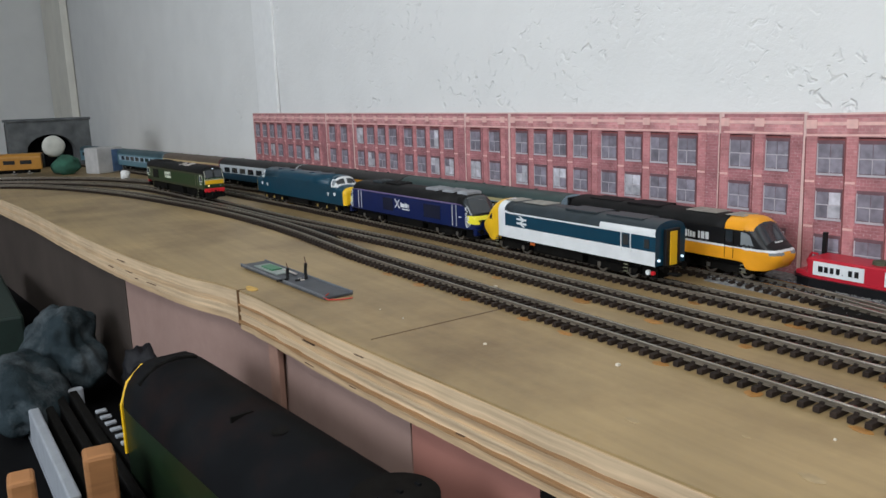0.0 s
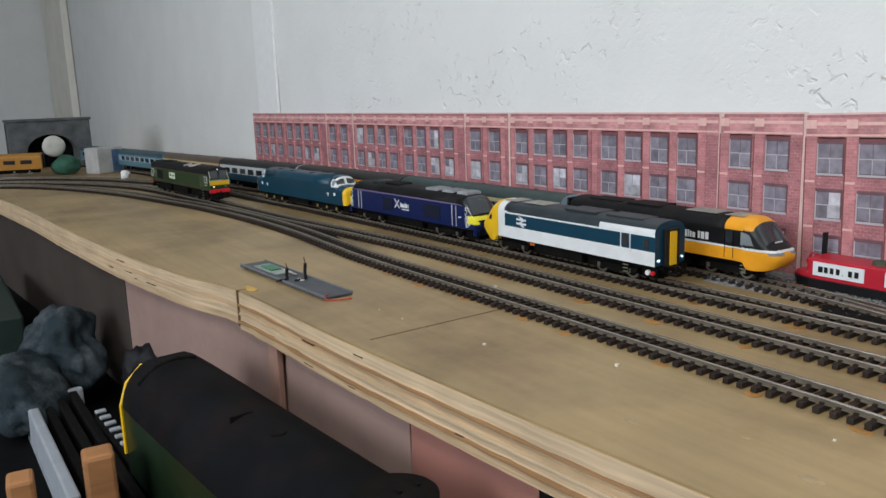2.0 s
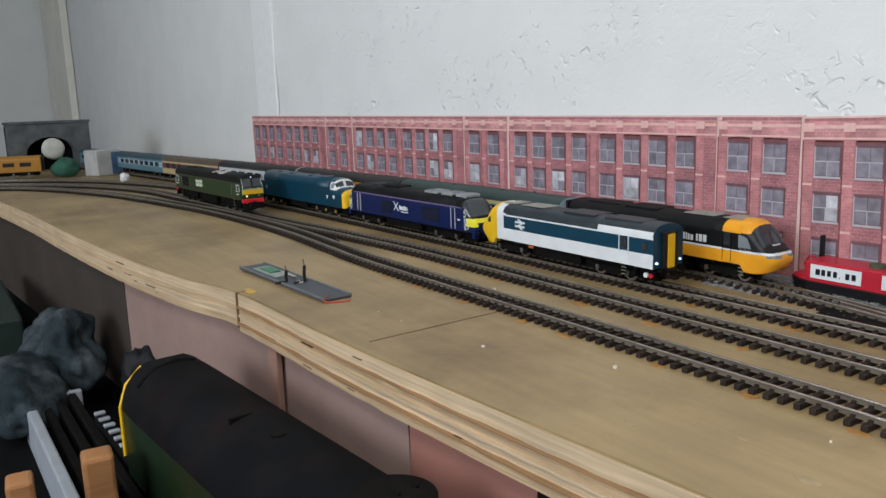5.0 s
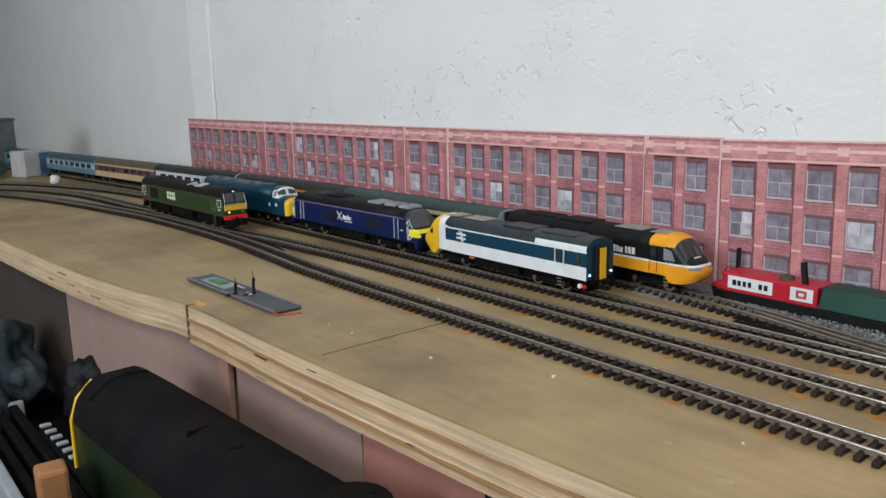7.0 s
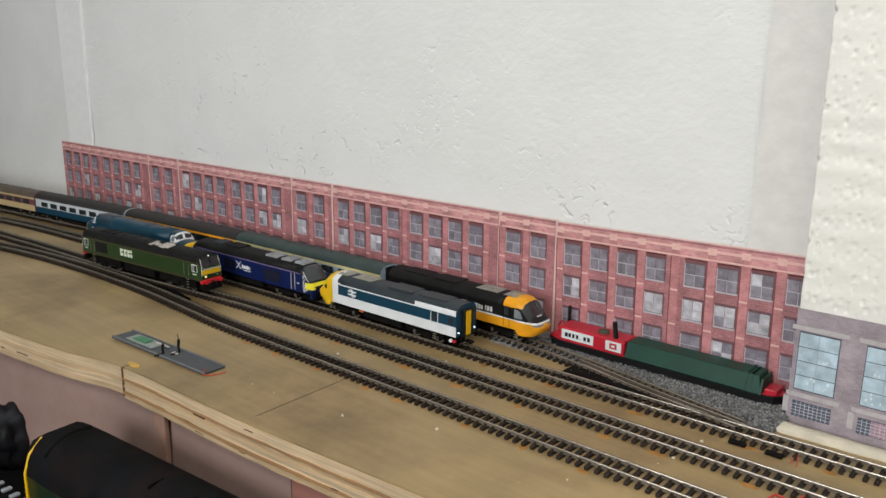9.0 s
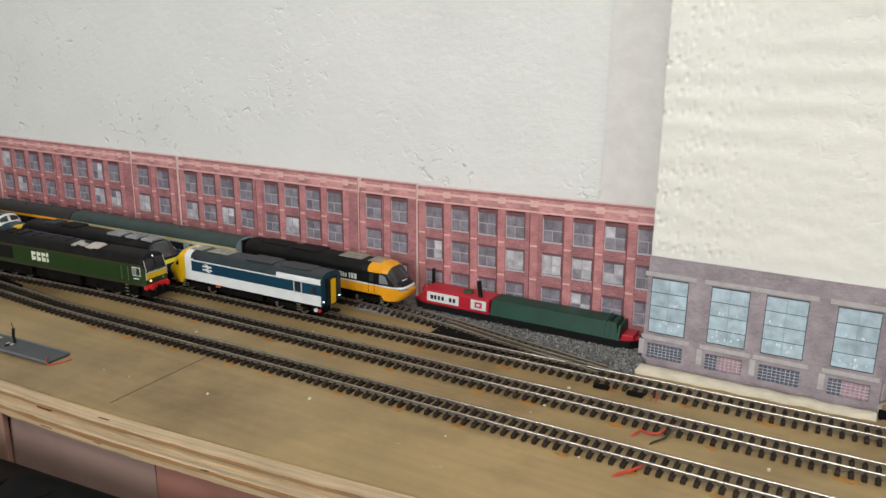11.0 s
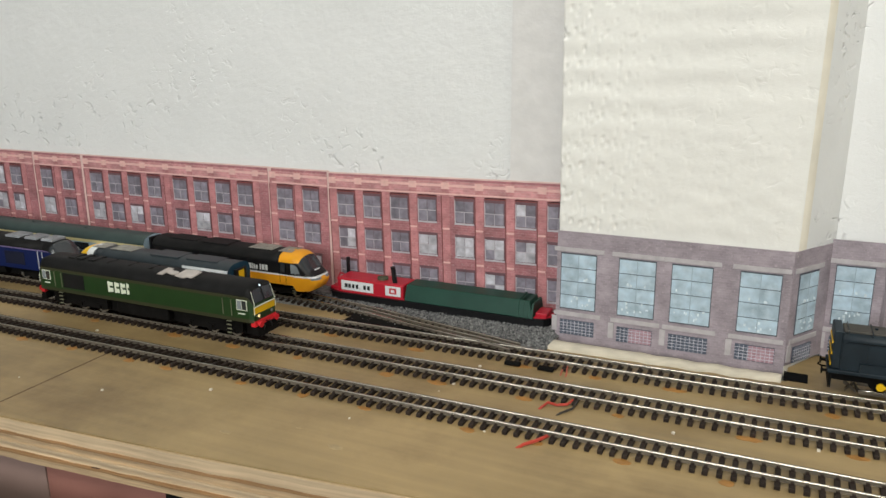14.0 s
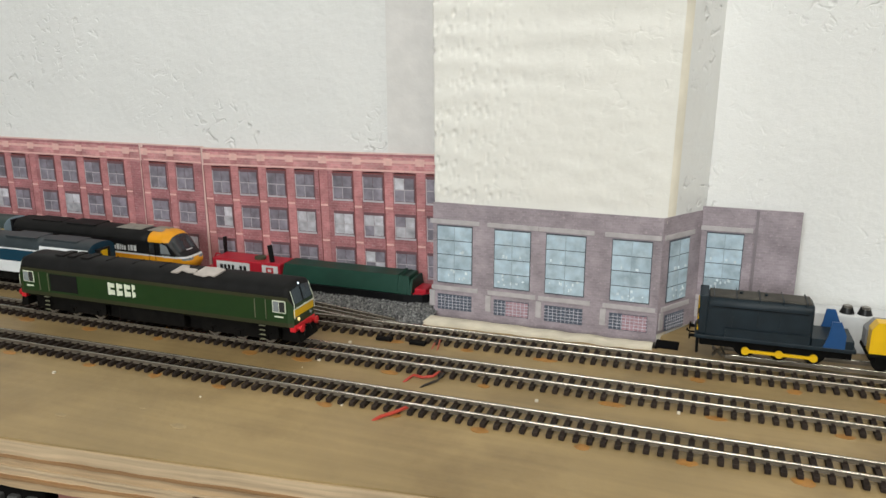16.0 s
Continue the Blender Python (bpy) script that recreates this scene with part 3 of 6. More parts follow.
def red_sheet(x0, x1, cols, group):
    """One printed sheet of a red brick mill: piers, string courses and sash windows."""
    mid = (x0 + x1) / 2
    t = thing("printed_factory_sheet", "printed card of a red brick factory with sash windows", "backscene", pose(mid, PAPER_Y - (0.0008 if x1 > -0.4 else 0.0), 0, 0, math.degrees(-math.atan(0.0015 if x1 < -0.4 else 0.019)), 0), group)
    zt, zb, a, b = facade_top(mid), -0.004, x0 - mid, x1 - mid
    part("sheet", box(a, b, 0, 0.0012, zb, zt), M_SEAM, t)
    part("brickwork", box(a + 0.0028, b - 0.0028, -0.0004, 0.0004, zb, zt - 0.0015), M_BRICK, t)
    part("cornice", box(a + 0.0026, b - 0.0026, -0.0006, 0.0002, zt - 0.0200, zt - 0.0040), M_CORNICE, t, "paler pink brick cornice")
    bm = bmesh.new()
    for z0, z1 in ((zt - 0.0098, zt - 0.0072), (zt - 0.0182, zt - 0.0166)):
        print_rect(bm, a + 0.003, b - 0.003, z0, z1, -0.0010, 0)
    part("string_course", bm, M_STONEPRINT, t, "pale stone bands")
    cw = sorted(cols)
    edges = [cw[0] - 0.0062 * 1.0] + [(p + 0.0208 + q) / 2 for p, q in zip(cw, cw[1:])] + [cw[-1] + 0.0270]
    rnd = random.Random(int(1000 + x0 * 1000))
    for e in edges:
        px = e - mid
        if px < a + 0.003 or px > b - 0.010:
            continue
        part("printed_pier", box(px - 0.0042, px + 0.0046, -0.0008, 0.0, zb, zt - 0.0045), M_BRICKLIGHT, t)
        part("pier_shade", box(px - 0.0054, px - 0.0043, -0.0007, 0.0, zb, zt - 0.0190), M_BRICKDARK, t, "printed dark line beside the pier")
        part("pier_block", box(px - 0.0045, px + 0.0045, -0.0013, 0.0, zt - 0.0122, zt - 0.0052), M_STONEPRINT, t)
        for z in (zt - 0.0555, zt - 0.0925):
            part("pier_block", box(px - 0.0040, px + 0.0040, -0.0013, 0.0, z, z + 0.0018), M_STONEPRINT, t)
    for c in cols:
        for r, (d0, d1) in enumerate(((0.0238, 0.0478), (0.0623, 0.0842), (0.0997, 0.1225))):
            wx0, wx1 = c - mid, c - mid + 0.0208
            if wx1 > b:
                wx1 = b
            z1, z0 = zt - d0, max(zt - d1, zb + 0.001)
            lit = rnd.random() < (0.12, 0.42, 0.25)[r]
            w = part("printed_window", box(wx0 - 0.0008, wx1 + 0.0008, -0.0007, 0.0, z0 - 0.0012, z1 + 0.0022), M_WINDARK, t)
            h = (z1 - z0)
            for px in range(2):
                for pz in range(2):
                    qx0 = wx0 + 0.0006 + px * (wx1 - wx0 - 0.0006) / 2
                    qx1 = qx0 + (wx1 - wx0 - 0.0006) / 2 - 0.0005
                    qz0 = z0 + 0.0008 + pz * (h - 0.0008) / 2
                    qz1 = qz0 + (h - 0.0008) / 2 - 0.0006
                    part("pane", box(qx0, qx1, -0.0011, -0.0008, qz0, qz1), M_WINPRINT_LIT if lit and rnd.random() < 0.8 else M_WINPRINT, w)
            bm = bmesh.new()
            print_rect(bm, wx0 - 0.0008, wx1 + 0.0006, z0 - 0.0016, z0 + 0.0003, -0.0014, 0)
            print_rect(bm, wx0 - 0.0006, wx0 + 0.0004, z0, z1, -0.0014, 0)
            print_rect(bm, (wx0 + wx1) / 2 - 0.0003, (wx0 + wx1) / 2 + 0.0003, z0, z0 + h * 0.5, -0.0014, 0)
            print_rect(bm, wx0, wx1, z0 + h * 0.5 - 0.0002, z0 + h * 0.5 + 0.0006, -0.0014, 0)
            part("sash_bar", bm, M_WINFRAME, w)
    for c in cols:
        wx0 = c - mid
        part("window_head", box(wx0 - 0.001, min(wx0 + 0.0218, b - 0.003), -0.0006, 0.0, zt - 0.0222, zt - 0.0190), M_BRICKDARK, t)
    return t


SEAMS = [-1.690, -1.327, -1.224, -0.901, -0.808, -0.502, -0.420]
for i, (x0, x1) in enumerate(zip(SEAMS, SEAMS[1:] + [-0.1395])):
    if x1 - x0 > 0.15:
        k = (x1 - x0) / 0.306 if i < 6 else 1.0
        first = [x0 + 0.0135 * k + 0.0337 * k * j for j in range(4)]
        second = [x0 + (0.1575 + 0.0337 * j) * k for j in range(4)]
        cols = [c for c in first + second if c < x1 - 0.012]
    else:
        k = (x1 - x0) / 0.082
        cols = [x0 + 0.0105 * k, x0 + 0.0465 * k]
    red_sheet(x0, x1, cols, "printed red factory sheets")

tagged(part("paper_strip", box(-0.4240, -0.4150, PAPER_Y + 0.0014, PAPER_Y + 0.0022, 0.0, 0.128), M_PAPER), "white paper strip behind a joint of the printed sheets", "paper")

# ---- printed grey works on the pier ----


M_PRINTFRAME = mat("blue_black_frame_print", (0.055, 0.065, 0.085), 0.5, vary=0.2, scale=200)
M_MULLION = mat("pale_blue_mullion_print", (0.30, 0.38, 0.44), 0.5)
M_PRINTGLINT = mat("pale_pane_print", (0.66, 0.74, 0.78), 0.45, vary=0.2, scale=200)


def grey_sheet(name, x0, x1, m, wins, label, ztop=0.1045, zbot=-0.006):
    t = thing(name, label, "backscene", m, "printed grey works sheets")
    part("sheet", box(x0, x1, 0.0, 0.001, zbot, ztop), M_GREYBRICK, t)
    for wx0, wx1, grille in wins:
        w = part("printed_window", box(wx0 - 0.0006, wx1 + 0.0006, -0.0005, 0.0, 0.0298, 0.0842), M_PRINTFRAME, t)
        h = (0.0835 - 0.0305) / 4
        for k in range(4):
            for j in range(2):
                a = wx0 + j * (wx1 - wx0) / 2
                part("pane", box(a, a + (wx1 - wx0) / 2, -0.0009, -0.0006, 0.0305 + k * h + 0.00035, 0.0305 + (k + 1) * h - 0.00035), M_PANEBLUE, w)
        part("mullion", box((wx0 + wx1) / 2 - 0.0003, (wx0 + wx1) / 2 + 0.0003, -0.0011, -0.0008, 0.0305, 0.0835), M_MULLION, w)
        rr = random.Random(int(wx0 * 9000) + 7)
        for k in range(11):
            gx, gz = rr.uniform(wx0 + 0.002, wx1 - 0.004), (0.0315 + rr.uniform(0, 0.011) if k < 8 else 0.058 + rr.uniform(0, 0.002))
            part("glint", box(gx, gx + rr.uniform(0.001, 0.0022), -0.00125 - k * 0.00006, -0.0008, gz, gz + rr.uniform(0.0012, 0.0026)), M_PRINTGLINT, w)
        part("lintel", box(wx0 - 0.007, min(wx1 + 0.007, x1), -0.0009, 0.0, 0.0855, 0.0895), M_GREYSTONE, t)
        part("sill", box(wx0 - 0.006, min(wx1 + 0.006, x1), -0.0009, 0.0, 0.0230, 0.0270), M_GREYSTONE, t)
        part("quoin", box(wx0 - 0.008, wx0 - 0.003, -0.0009, 0.0, 0.0070, 0.0220), M_GREYSTONE, t)
        g = part("printed_grille", box(wx0, wx1, -0.0006, 0.0, 0.0045, 0.0190), M_GRILLE, t)
        if not grille:
            part("pink_half", box(wx0 + (wx1 - wx0) * 0.35, wx1 - 0.0005, -0.0008, -0.0003, 0.0050, 0.0185), M_GRILLEPINK, g, "faded pink half of the grille")
        bm = bmesh.new()
        n = 9
        for i in range(1, n):
            gx = wx0 + (wx1 - wx0) * i / n
            print_rect(bm, gx - 0.0002, gx + 0.0002, 0.005, 0.0185, -0.0010, 0)
        for i in range(1, 5):
            gz = 0.0045 + 0.0145 * i / 5
            print_rect(bm, wx0, wx1, gz - 0.0002, gz + 0.0002, -0.00105, 0)
        part("lattice", bm, M_GRILLEBAR, g)
    return t


GY = PIER_Y - 0.0035
grey_sheet("printed_works_sheet", -0.139, 0.0625, pose(0, GY, 0), [(-0.1345, -0.1020, True), (-0.0805, -0.0485, False), (-0.0340, -0.0005, True), (0.0225, 0.0545, False)], "printed card of a grey brick works with tall windows")
side_len = math.hypot(0.0285, WALL_Y - 0.006 - GY)
ang = math.degrees(math.atan2(WALL_Y - 0.006 - GY, 0.0285))
grey_sheet("printed_works_sheet", 0.0, side_len, pose(0.0625, GY, 0, 0, 0, ang), [(0.010, 0.036, True)], "folded side of the printed grey works card", 0.1045, 0.004)
grey_sheet("printed_works_sheet", 0.0905, 0.169, pose(0, WALL_Y - 0.006, 0.002), [(0.0960, 0.1250, True)], "printed grey works card on the wall, plain brick end", 0.106, -0.001)
part("drainpipe", box(0.1335, 0.1358, -0.0012, -0.0004, 0.0, 0.105), mat("pipe_print", (0.22, 0.19, 0.21), 0.5), bpy.data.objects["printed_works_sheet.002"])
# flat black plate in place of the shaded hollow under the card
structure("hollow_shade_1", box(0.0635, 0.082, 0.600, 0.618, -0.003, 0.0008), M_SHADE, "flat black plate standing for the shaded hollow below the folded card")
# cream filler at the foot of the pier
bm = bmesh.new()
prev = None
for i in range(61):
    x = -0.136 + 0.198 * i / 60
    n1 = noise.noise(Vector((x * 60, 0, 0)))
    ring = [bm.verts.new((x, 0.5850 + 0.006 * i / 60 + 0.003 * n1, -0.003)), bm.verts.new((x, 0.5865 + 0.006 * i / 60 + 0.003 * n1, 0.0028 + 0.0008 * n1)), bm.verts.new((x, 0.606, 0.002 + 0.0012 * n1)), bm.verts.new((x, GY - 0.001, -0.003 + 0.001 * n1)), bm.verts.new((x, GY - 0.001, -0.02))]
    if prev:
        for k in range(4):
            bm.faces.new((prev[k], ring[k], ring[k + 1], prev[k + 1]))
    prev = ring
bmesh.ops.recalc_face_normals(bm, faces=bm.faces)
structure("filler_strip", bm, mat("cream_filler", (0.62, 0.56, 0.45), 0.85, vary=0.12, scale=60, bump=0.001, bump_scale=200), "cream filler along the foot of the pier", True)

# ---- ballast ----
bm = bmesh.new()
gx, gy = 90, 34
grid = []
for i in range(gx + 1):
    row = []
    for k in range(gy + 1):
        x = -0.46 + 0.325 * i / gx
        y0 = 0.596 if x < -0.34 else 0.596 - 0.018 * min(1.0, (x + 0.34) / 0.12)
        y = y0 + (0.668 - y0) * k / gy
        z = 0.0014 + 0.0016 * noise.noise(Vector((x * 60, y * 60, 0)))
        row.append(bm.verts.new((x, y, max(z, 0.0006) if 0 < k else 0.0001)))
    grid.append(row)
for i in range(gx):
    for k in range(gy):
        bm.faces.new((grid[i][k], grid[i + 1][k], grid[i + 1][k + 1], grid[i][k + 1]))
ballast = tagged(part("ballast", bm, M_BALLAST), "loose grey granite ballast beside the siding", "ballast", "", "stuff")
rnd = random.Random(5)
verts, faces, mats = [], [], []
for i in range(9000):
    x = rnd.uniform(-0.46, -0.136)
    y = rnd.uniform(0.576, 0.640)
    if x < -0.34 and y < 0.600:
        continue
    p3 = T3.at(T3.s_at_x(x))[0].y
    if y < p3 + 0.0155:
        continue
    r = rnd.uniform(0.0006, 0.0015)
    c = Vector((x, y, 0.0018 + rnd.uniform(0, 0.0012)))
    e = Euler((rnd.uniform(0, 6), rnd.uniform(0, 6), rnd.uniform(0, 6))).to_matrix()
    k = len(verts)
    for d in ((1, 0, 0), (-0.8, 0.2, 0), (0, 0.9, 0.1), (0.1, -1, 0), (0, 0, 0.7), (0, 0, -0.7)):
        verts.append(c + e @ (Vector(d) * r))
    for f in ((0, 2, 4), (2, 1, 4), (1, 3, 4), (3, 0, 4), (2, 0, 5), (1, 2, 5), (3, 1, 5), (0, 3, 5)):
        faces.append([k + j for j in f])
    mats += [rnd.choice((0, 1, 1, 2))] * 8
me = bpy.data.meshes.new("chippings")
me.from_pydata(verts, [], faces)
for m in M_STONE:
    me.materials.append(m)
me.polygons.foreach_set("material_index", mats)
ob = tagged(new("chippings", me), "", "", "", "stuff")
ob.parent = ballast

# ---- rolling stock ----


def paint(name, c, rough=0.32, vary=0.06):
    return mat(name, c, rough, vary=vary, scale=70, spec=0.35, dirt_or_sheen=tuple(k * 0.6 for k in c), dirt_or_sheen_amount=0.25, dirt_or_sheen_scale=40)


P_BLACK = paint("black_paint", (0.006, 0.006, 0.007), 0.4, 0.3)
P_UNDER = mat("underframe_black", (0.006, 0.0055, 0.005), 0.75, spec=0.08, vary=0.4, scale=120)
P_WHITE = paint("white_paint", (0.72, 0.74, 0.75))
P_BLUE = paint("rail_blue", (0.006, 0.043, 0.078))
P_DELTIC = paint("deltic_blue", (0.006, 0.042, 0.072))
P_YELLOW = paint("warning_yellow", (0.78, 0.47, 0.012))
P_LIME = paint("bright_yellow", (0.80, 0.72, 0.03))
P_ORANGE = paint("orange_yellow", (0.78, 0.34, 0.015))
P_ROOFGREY = mat("roof_grey", (0.022, 0.031, 0.037), 0.5, vary=0.15, scale=90)
P_SALTIRE = paint("deep_blue", (0.005, 0.013, 0.074))
P_NAVY = paint("navy_grille", (0.004, 0.006, 0.022), 0.6)
P_GREEN = paint("dark_green", (0.014, 0.040, 0.011))
P_GREENTRIM = paint("green_trim", (0.036, 0.038, 0.018))
P_ROOFBLACK = mat("sooty_roof", (0.009, 0.0088, 0.0088), 0.6, spec=0.16, vary=0.3, scale=80)
P_RED = paint("buffer_red", (0.62, 0.02, 0.03))
P_CREAM = paint("cream_lettering", (0.70, 0.74, 0.60))
P_RAILTRIM = mat("worn_handrail", (0.20, 0.20, 0.13), 0.5)
P_SILVER = mat("bare_alloy", (0.62, 0.56, 0.52), 0.4, 0.6, vary=0.2, scale=60)
P_GRILLE = mat("roof_grille", (0.34, 0.33, 0.29), 0.55, 0.3, vary=0.25, scale=150)
P_GLASS = mat("dark_glazing", (0.025, 0.030, 0.035), 0.08, spec=0.8)
P_GLASSPALE = mat("pale_glazing", (0.22, 0.25, 0.27), 0.12, spec=0.8)
P_STEEL = mat("wheel_steel", (0.30, 0.28, 0.25), 0.4, 0.9, vary=0.2)
P_BRASS = mat("axlebox_brass", (0.52, 0.38, 0.12), 0.4, 0.6, vary=0.2)
P_LAMP = glow("lit_lamp", (0.75, 0.88, 1.0), 1.2)
P_WARM = glow("lit_marker", (1.0, 0.75, 0.35), 0.7)


def shell(stations, levels, roof_n, pick, sharp=2.6, y_lean=0.0):
    """A vehicle body. stations: x, half width, lowest z, highest z (parts above are cut back); levels: heights up the side, the last one
    the eaves; roof_n: roof height; pick(x, z, roof) gives the paint of each panel."""
    bm = bmesh.new()
    eave, rings = levels[-1], []
    for x, hw, zb, zt in stations:
        half = [(hw * (1 - y_lean * (z - levels[0])), z) for z in levels]
        hw2 = half[-1][0]
        for k in range(1, 9):
            a = math.pi / 2 * k / 8
            half.append((hw2 * math.cos(a) ** (2 / sharp), eave + (roof_n - eave) * math.sin(a) ** (2 / sharp)))
        half = [(y, min(max(z, zb), zt)) for y, z in half]
        ring = [(-y, z) for y, z in half] + [(y, z) for y, z in half[-2::-1]]
        rings.append([bm.verts.new((x, y, z)) for y, z in ring])
    nl = len(levels)
    n = len(rings[0])
    for (x0, *_), (x1, *_), a, b in zip(stations, stations[1:], rings, rings[1:]):
        for k in range(n - 1):
            if (a[k].co - a[k + 1].co).length < 1e-6 and (b[k].co - b[k + 1].co).length < 1e-6:
                continue
            f = bm.faces.new((a[k], b[k], b[k + 1], a[k + 1]))
            kk = min(k, n - 2 - k)
            roof = kk >= nl - 1
            z = (levels[kk] + levels[kk + 1]) / 2 if not roof else (a[k].co.z + a[k + 1].co.z + b[k].co.z + b[k + 1].co.z) / 4
            f.material_index = pick((x0 + x1) / 2, z, roof)
            f.smooth = roof
        bm.faces.new((a[0], a[-1], b[-1], b[0]))
    for r, x, e in ((rings[0], stations[0][0], -1), (rings[-1], stations[-1][0], 1)):
        vs = []
        for v in r:
            if not vs or (v.co - vs[-1].co).length > 1e-6:
                vs.append(v)
        f = bm.faces.new(vs if e < 0 else vs[::-1])
        f.material_index = pick(x + e * 1e-4, 0.03, False)
    bmesh.ops.recalc_face_normals(bm, faces=bm.faces)
    return bm


def nose(parent, sgn, end, prof, materials, pick, span=(0.0150, 0.0400, 0.0500), sharp=2.4, label=None, paired=()):
    """A rounded vehicle end. prof: distance behind the tip, half width, lowest z, highest z, tuck-in of the foot; span: foot, eaves and
    roof of the full section; pick(d, y, z, top) names the part each patch belongs to, a key of materials."""
    prof = np.array(prof)
    n = int(prof[-1, 0] / 0.0006)
    ds = np.linspace(0, prof[-1, 0], n + 1)
    cols = []
    for c in range(1, 5):
        v = np.interp(ds, prof[:, 0], prof[:, c])
        w = np.convolve(np.pad(v, 2, mode="edge"), np.ones(5) / 5, mode="valid")
        w[0], w[-2:] = v[0], v[-2:]
        cols.append(w)
    frac = (span[1] - span[0]) / (span[2] - span[0])
    rings = []
    for i, d in enumerate(ds):
        hw, zb, zt, tuck = (float(c[i]) for c in cols)
        ez = min(span[1], zb + (zt - zb) * frac)
        half = []
        for k in range(25):
            u = k / 24
            half.append((hw * (1 - tuck * (1 - u) ** 2.5), zb + (ez - zb) * u))
        for k in range(1, 21):
            a = math.pi / 2 * k / 20
            half.append((hw * max(math.cos(a), 0.0) ** (2 / sharp), ez + (zt - ez) * math.sin(a) ** (2 / sharp)))
        rings.append([(-y, z) for y, z in half] + [(y, z) for y, z in half[-2::-1]])
    groups = {}
    m = len(rings[0])

    def face(key, pts):
        vs, fs, index = groups.setdefault(key, ([], [], {}))
        ids = []
        for p in pts:
            q = tuple(round(c, 7) for c in p)
            if q not in index:
                index[q] = len(vs)
                vs.append(p)
            if index[q] not in ids:
                ids.append(index[q])
        if len(ids) > 2:
            fs.append(ids)

    def at(i, k):
        return (sgn * (end - ds[i]), rings[i][k][0], rings[i][k][1])

    for i in range(n):
        for k in range(m - 1):
            pts = [at(i, k), at(i + 1, k), at(i + 1, k + 1), at(i, k + 1)]
            y, z = sum(p[1] for p in pts) / 4, sum(p[2] for p in pts) / 4
            key = pick((ds[i] + ds[i + 1]) / 2, y, z, 24 <= min(k, m - 2 - k))
            face((key, y > 0 and key in paired), pts)
        face((pick(ds[i], 0.0, rings[i][0][1], False), False), [at(i, 0), at(i, m - 1), at(i + 1, m - 1), at(i + 1, 0)])
    face((pick(0.0, 0.0, rings[0][0][1], False), False), [at(0, k) for k in range(m)])
    for (key, _), (vs, fs, _) in groups.items():
        bm = bmesh.new()
        bv = [bm.verts.new(p) for p in vs]
        for f in fs:
            bm.faces.new([bv[j] for j in f])
        bmesh.ops.recalc_face_normals(bm, faces=bm.faces)
        part(key, bm, materials[key], parent, (label or {}).get(key, ""), True)


def on_sides(name, x0, x1, z0, z1, y, material, parent, proud=0.0004, label="", bevel=0.0):
    """A panel on each side of a body."""
    for s in (-1, 1):
        part(name, box(x0, x1, min(s * y, s * (y + proud)), max(s * y, s * (y + proud)), z0, z1, bevel), material, parent, label)


def bogie(parent, x, axles, wheel_r, half, boxes=P_STEEL, depth=0.011):
    """A bogie with sculpted side frames, axleboxes and wheels."""
    b = part("bogie", box(x - half, x + half, -0.0095, 0.0095, 0.0045, depth), P_UNDER, parent)
    wheels = []
    for s in (-1, 1):
        out = [(x - half, 0.0075), (x - half + 0.003, 0.0045), (x - 0.006, 0.0045), (x - 0.004, 0.0030), (x + 0.004, 0.0030), (x + 0.006, 0.0045), (x + half - 0.003, 0.0045), (x + half, 0.0075), (x + half, depth - 0.001), (x - half, depth - 0.001)]
        part("side_frame", side_plate(out, s * 0.0118 - 0.0008, s * 0.0118 + 0.0008), P_UNDER, b)
        for a in axles:
            part("axlebox", box(x + a - 0.0016, x + a + 0.0016, min(s * 0.0126, s * 0.0142), max(s * 0.0126, s * 0.0142), 0.0050, 0.0088, 0.0004), boxes, b)
            part("spring", box(x + a - 0.0045, x + a + 0.0045, min(s * 0.0126, s * 0.0135), max(s * 0.0126, s * 0.0135), 0.0088, 0.0100, 0.0003), P_UNDER, b)
    for a in axles:
        bm = bmesh.new()
        for s in (-1, 1):
            m = pose(0, s * 0.0082, 0, 90)
            add_cyl(bm, m, wheel_r, 0.0022, 24, mi=0)
            add_cyl(bm, pose(0, s * 0.0094, 0, 90), wheel_r * 0.72, 0.0006, 20, mi=1)
            for q in range(6):
                c = math.pi / 3 * q
                add_box(bm, wheel_r * 0.4 * math.cos(c) - 0.0006, wheel_r * 0.4 * math.cos(c) + 0.0006, s * 0.0098 - 0.0002, s * 0.0098 + 0.0002, wheel_r * 0.4 * math.sin(c) - 0.0006, wheel_r * 0.4 * math.sin(c) + 0.0006, 1)
        add_cyl(bm, pose(0, 0, 0, 90), 0.0012, 0.016, 8)
        w = part("wheelset", bm, [P_STEEL, P_UNDER], b)
        w.location = (x + a, 0, wheel_r)
        wheels.append(w)
    return wheels


def centre_beam(parent, x0, x1, z1):
    """The dark mass of gear between and behind the bogies."""
    part("centre_beam", box(x0, x1, -0.0070, 0.0070, 0.0026, z1, 0.0006), P_UNDER, parent)


def steps(parent, x, y, z0, z1):
    """Cab steps: two stringers and pale treads."""
    for s in (-1, 1):
        bm = bmesh.new()
        for e in (-1, 1):
            add_box(bm, x + e * 0.0028 - 0.0003, x + e * 0.0028 + 0.0003, s * y - 0.0004, s * y + 0.0004, z0, z1)
        n = 4
        for k in range(n):
            z = z0 + (z1 - z0) * k / (n - 1)
            add_box(bm, x - 0.0028, x + 0.0028, s * y - 0.0008, s * y + 0.0008, z - 0.00025, z + 0.00025, 1)
        part("steps", bm, [P_UNDER, P_RAILTRIM], parent)


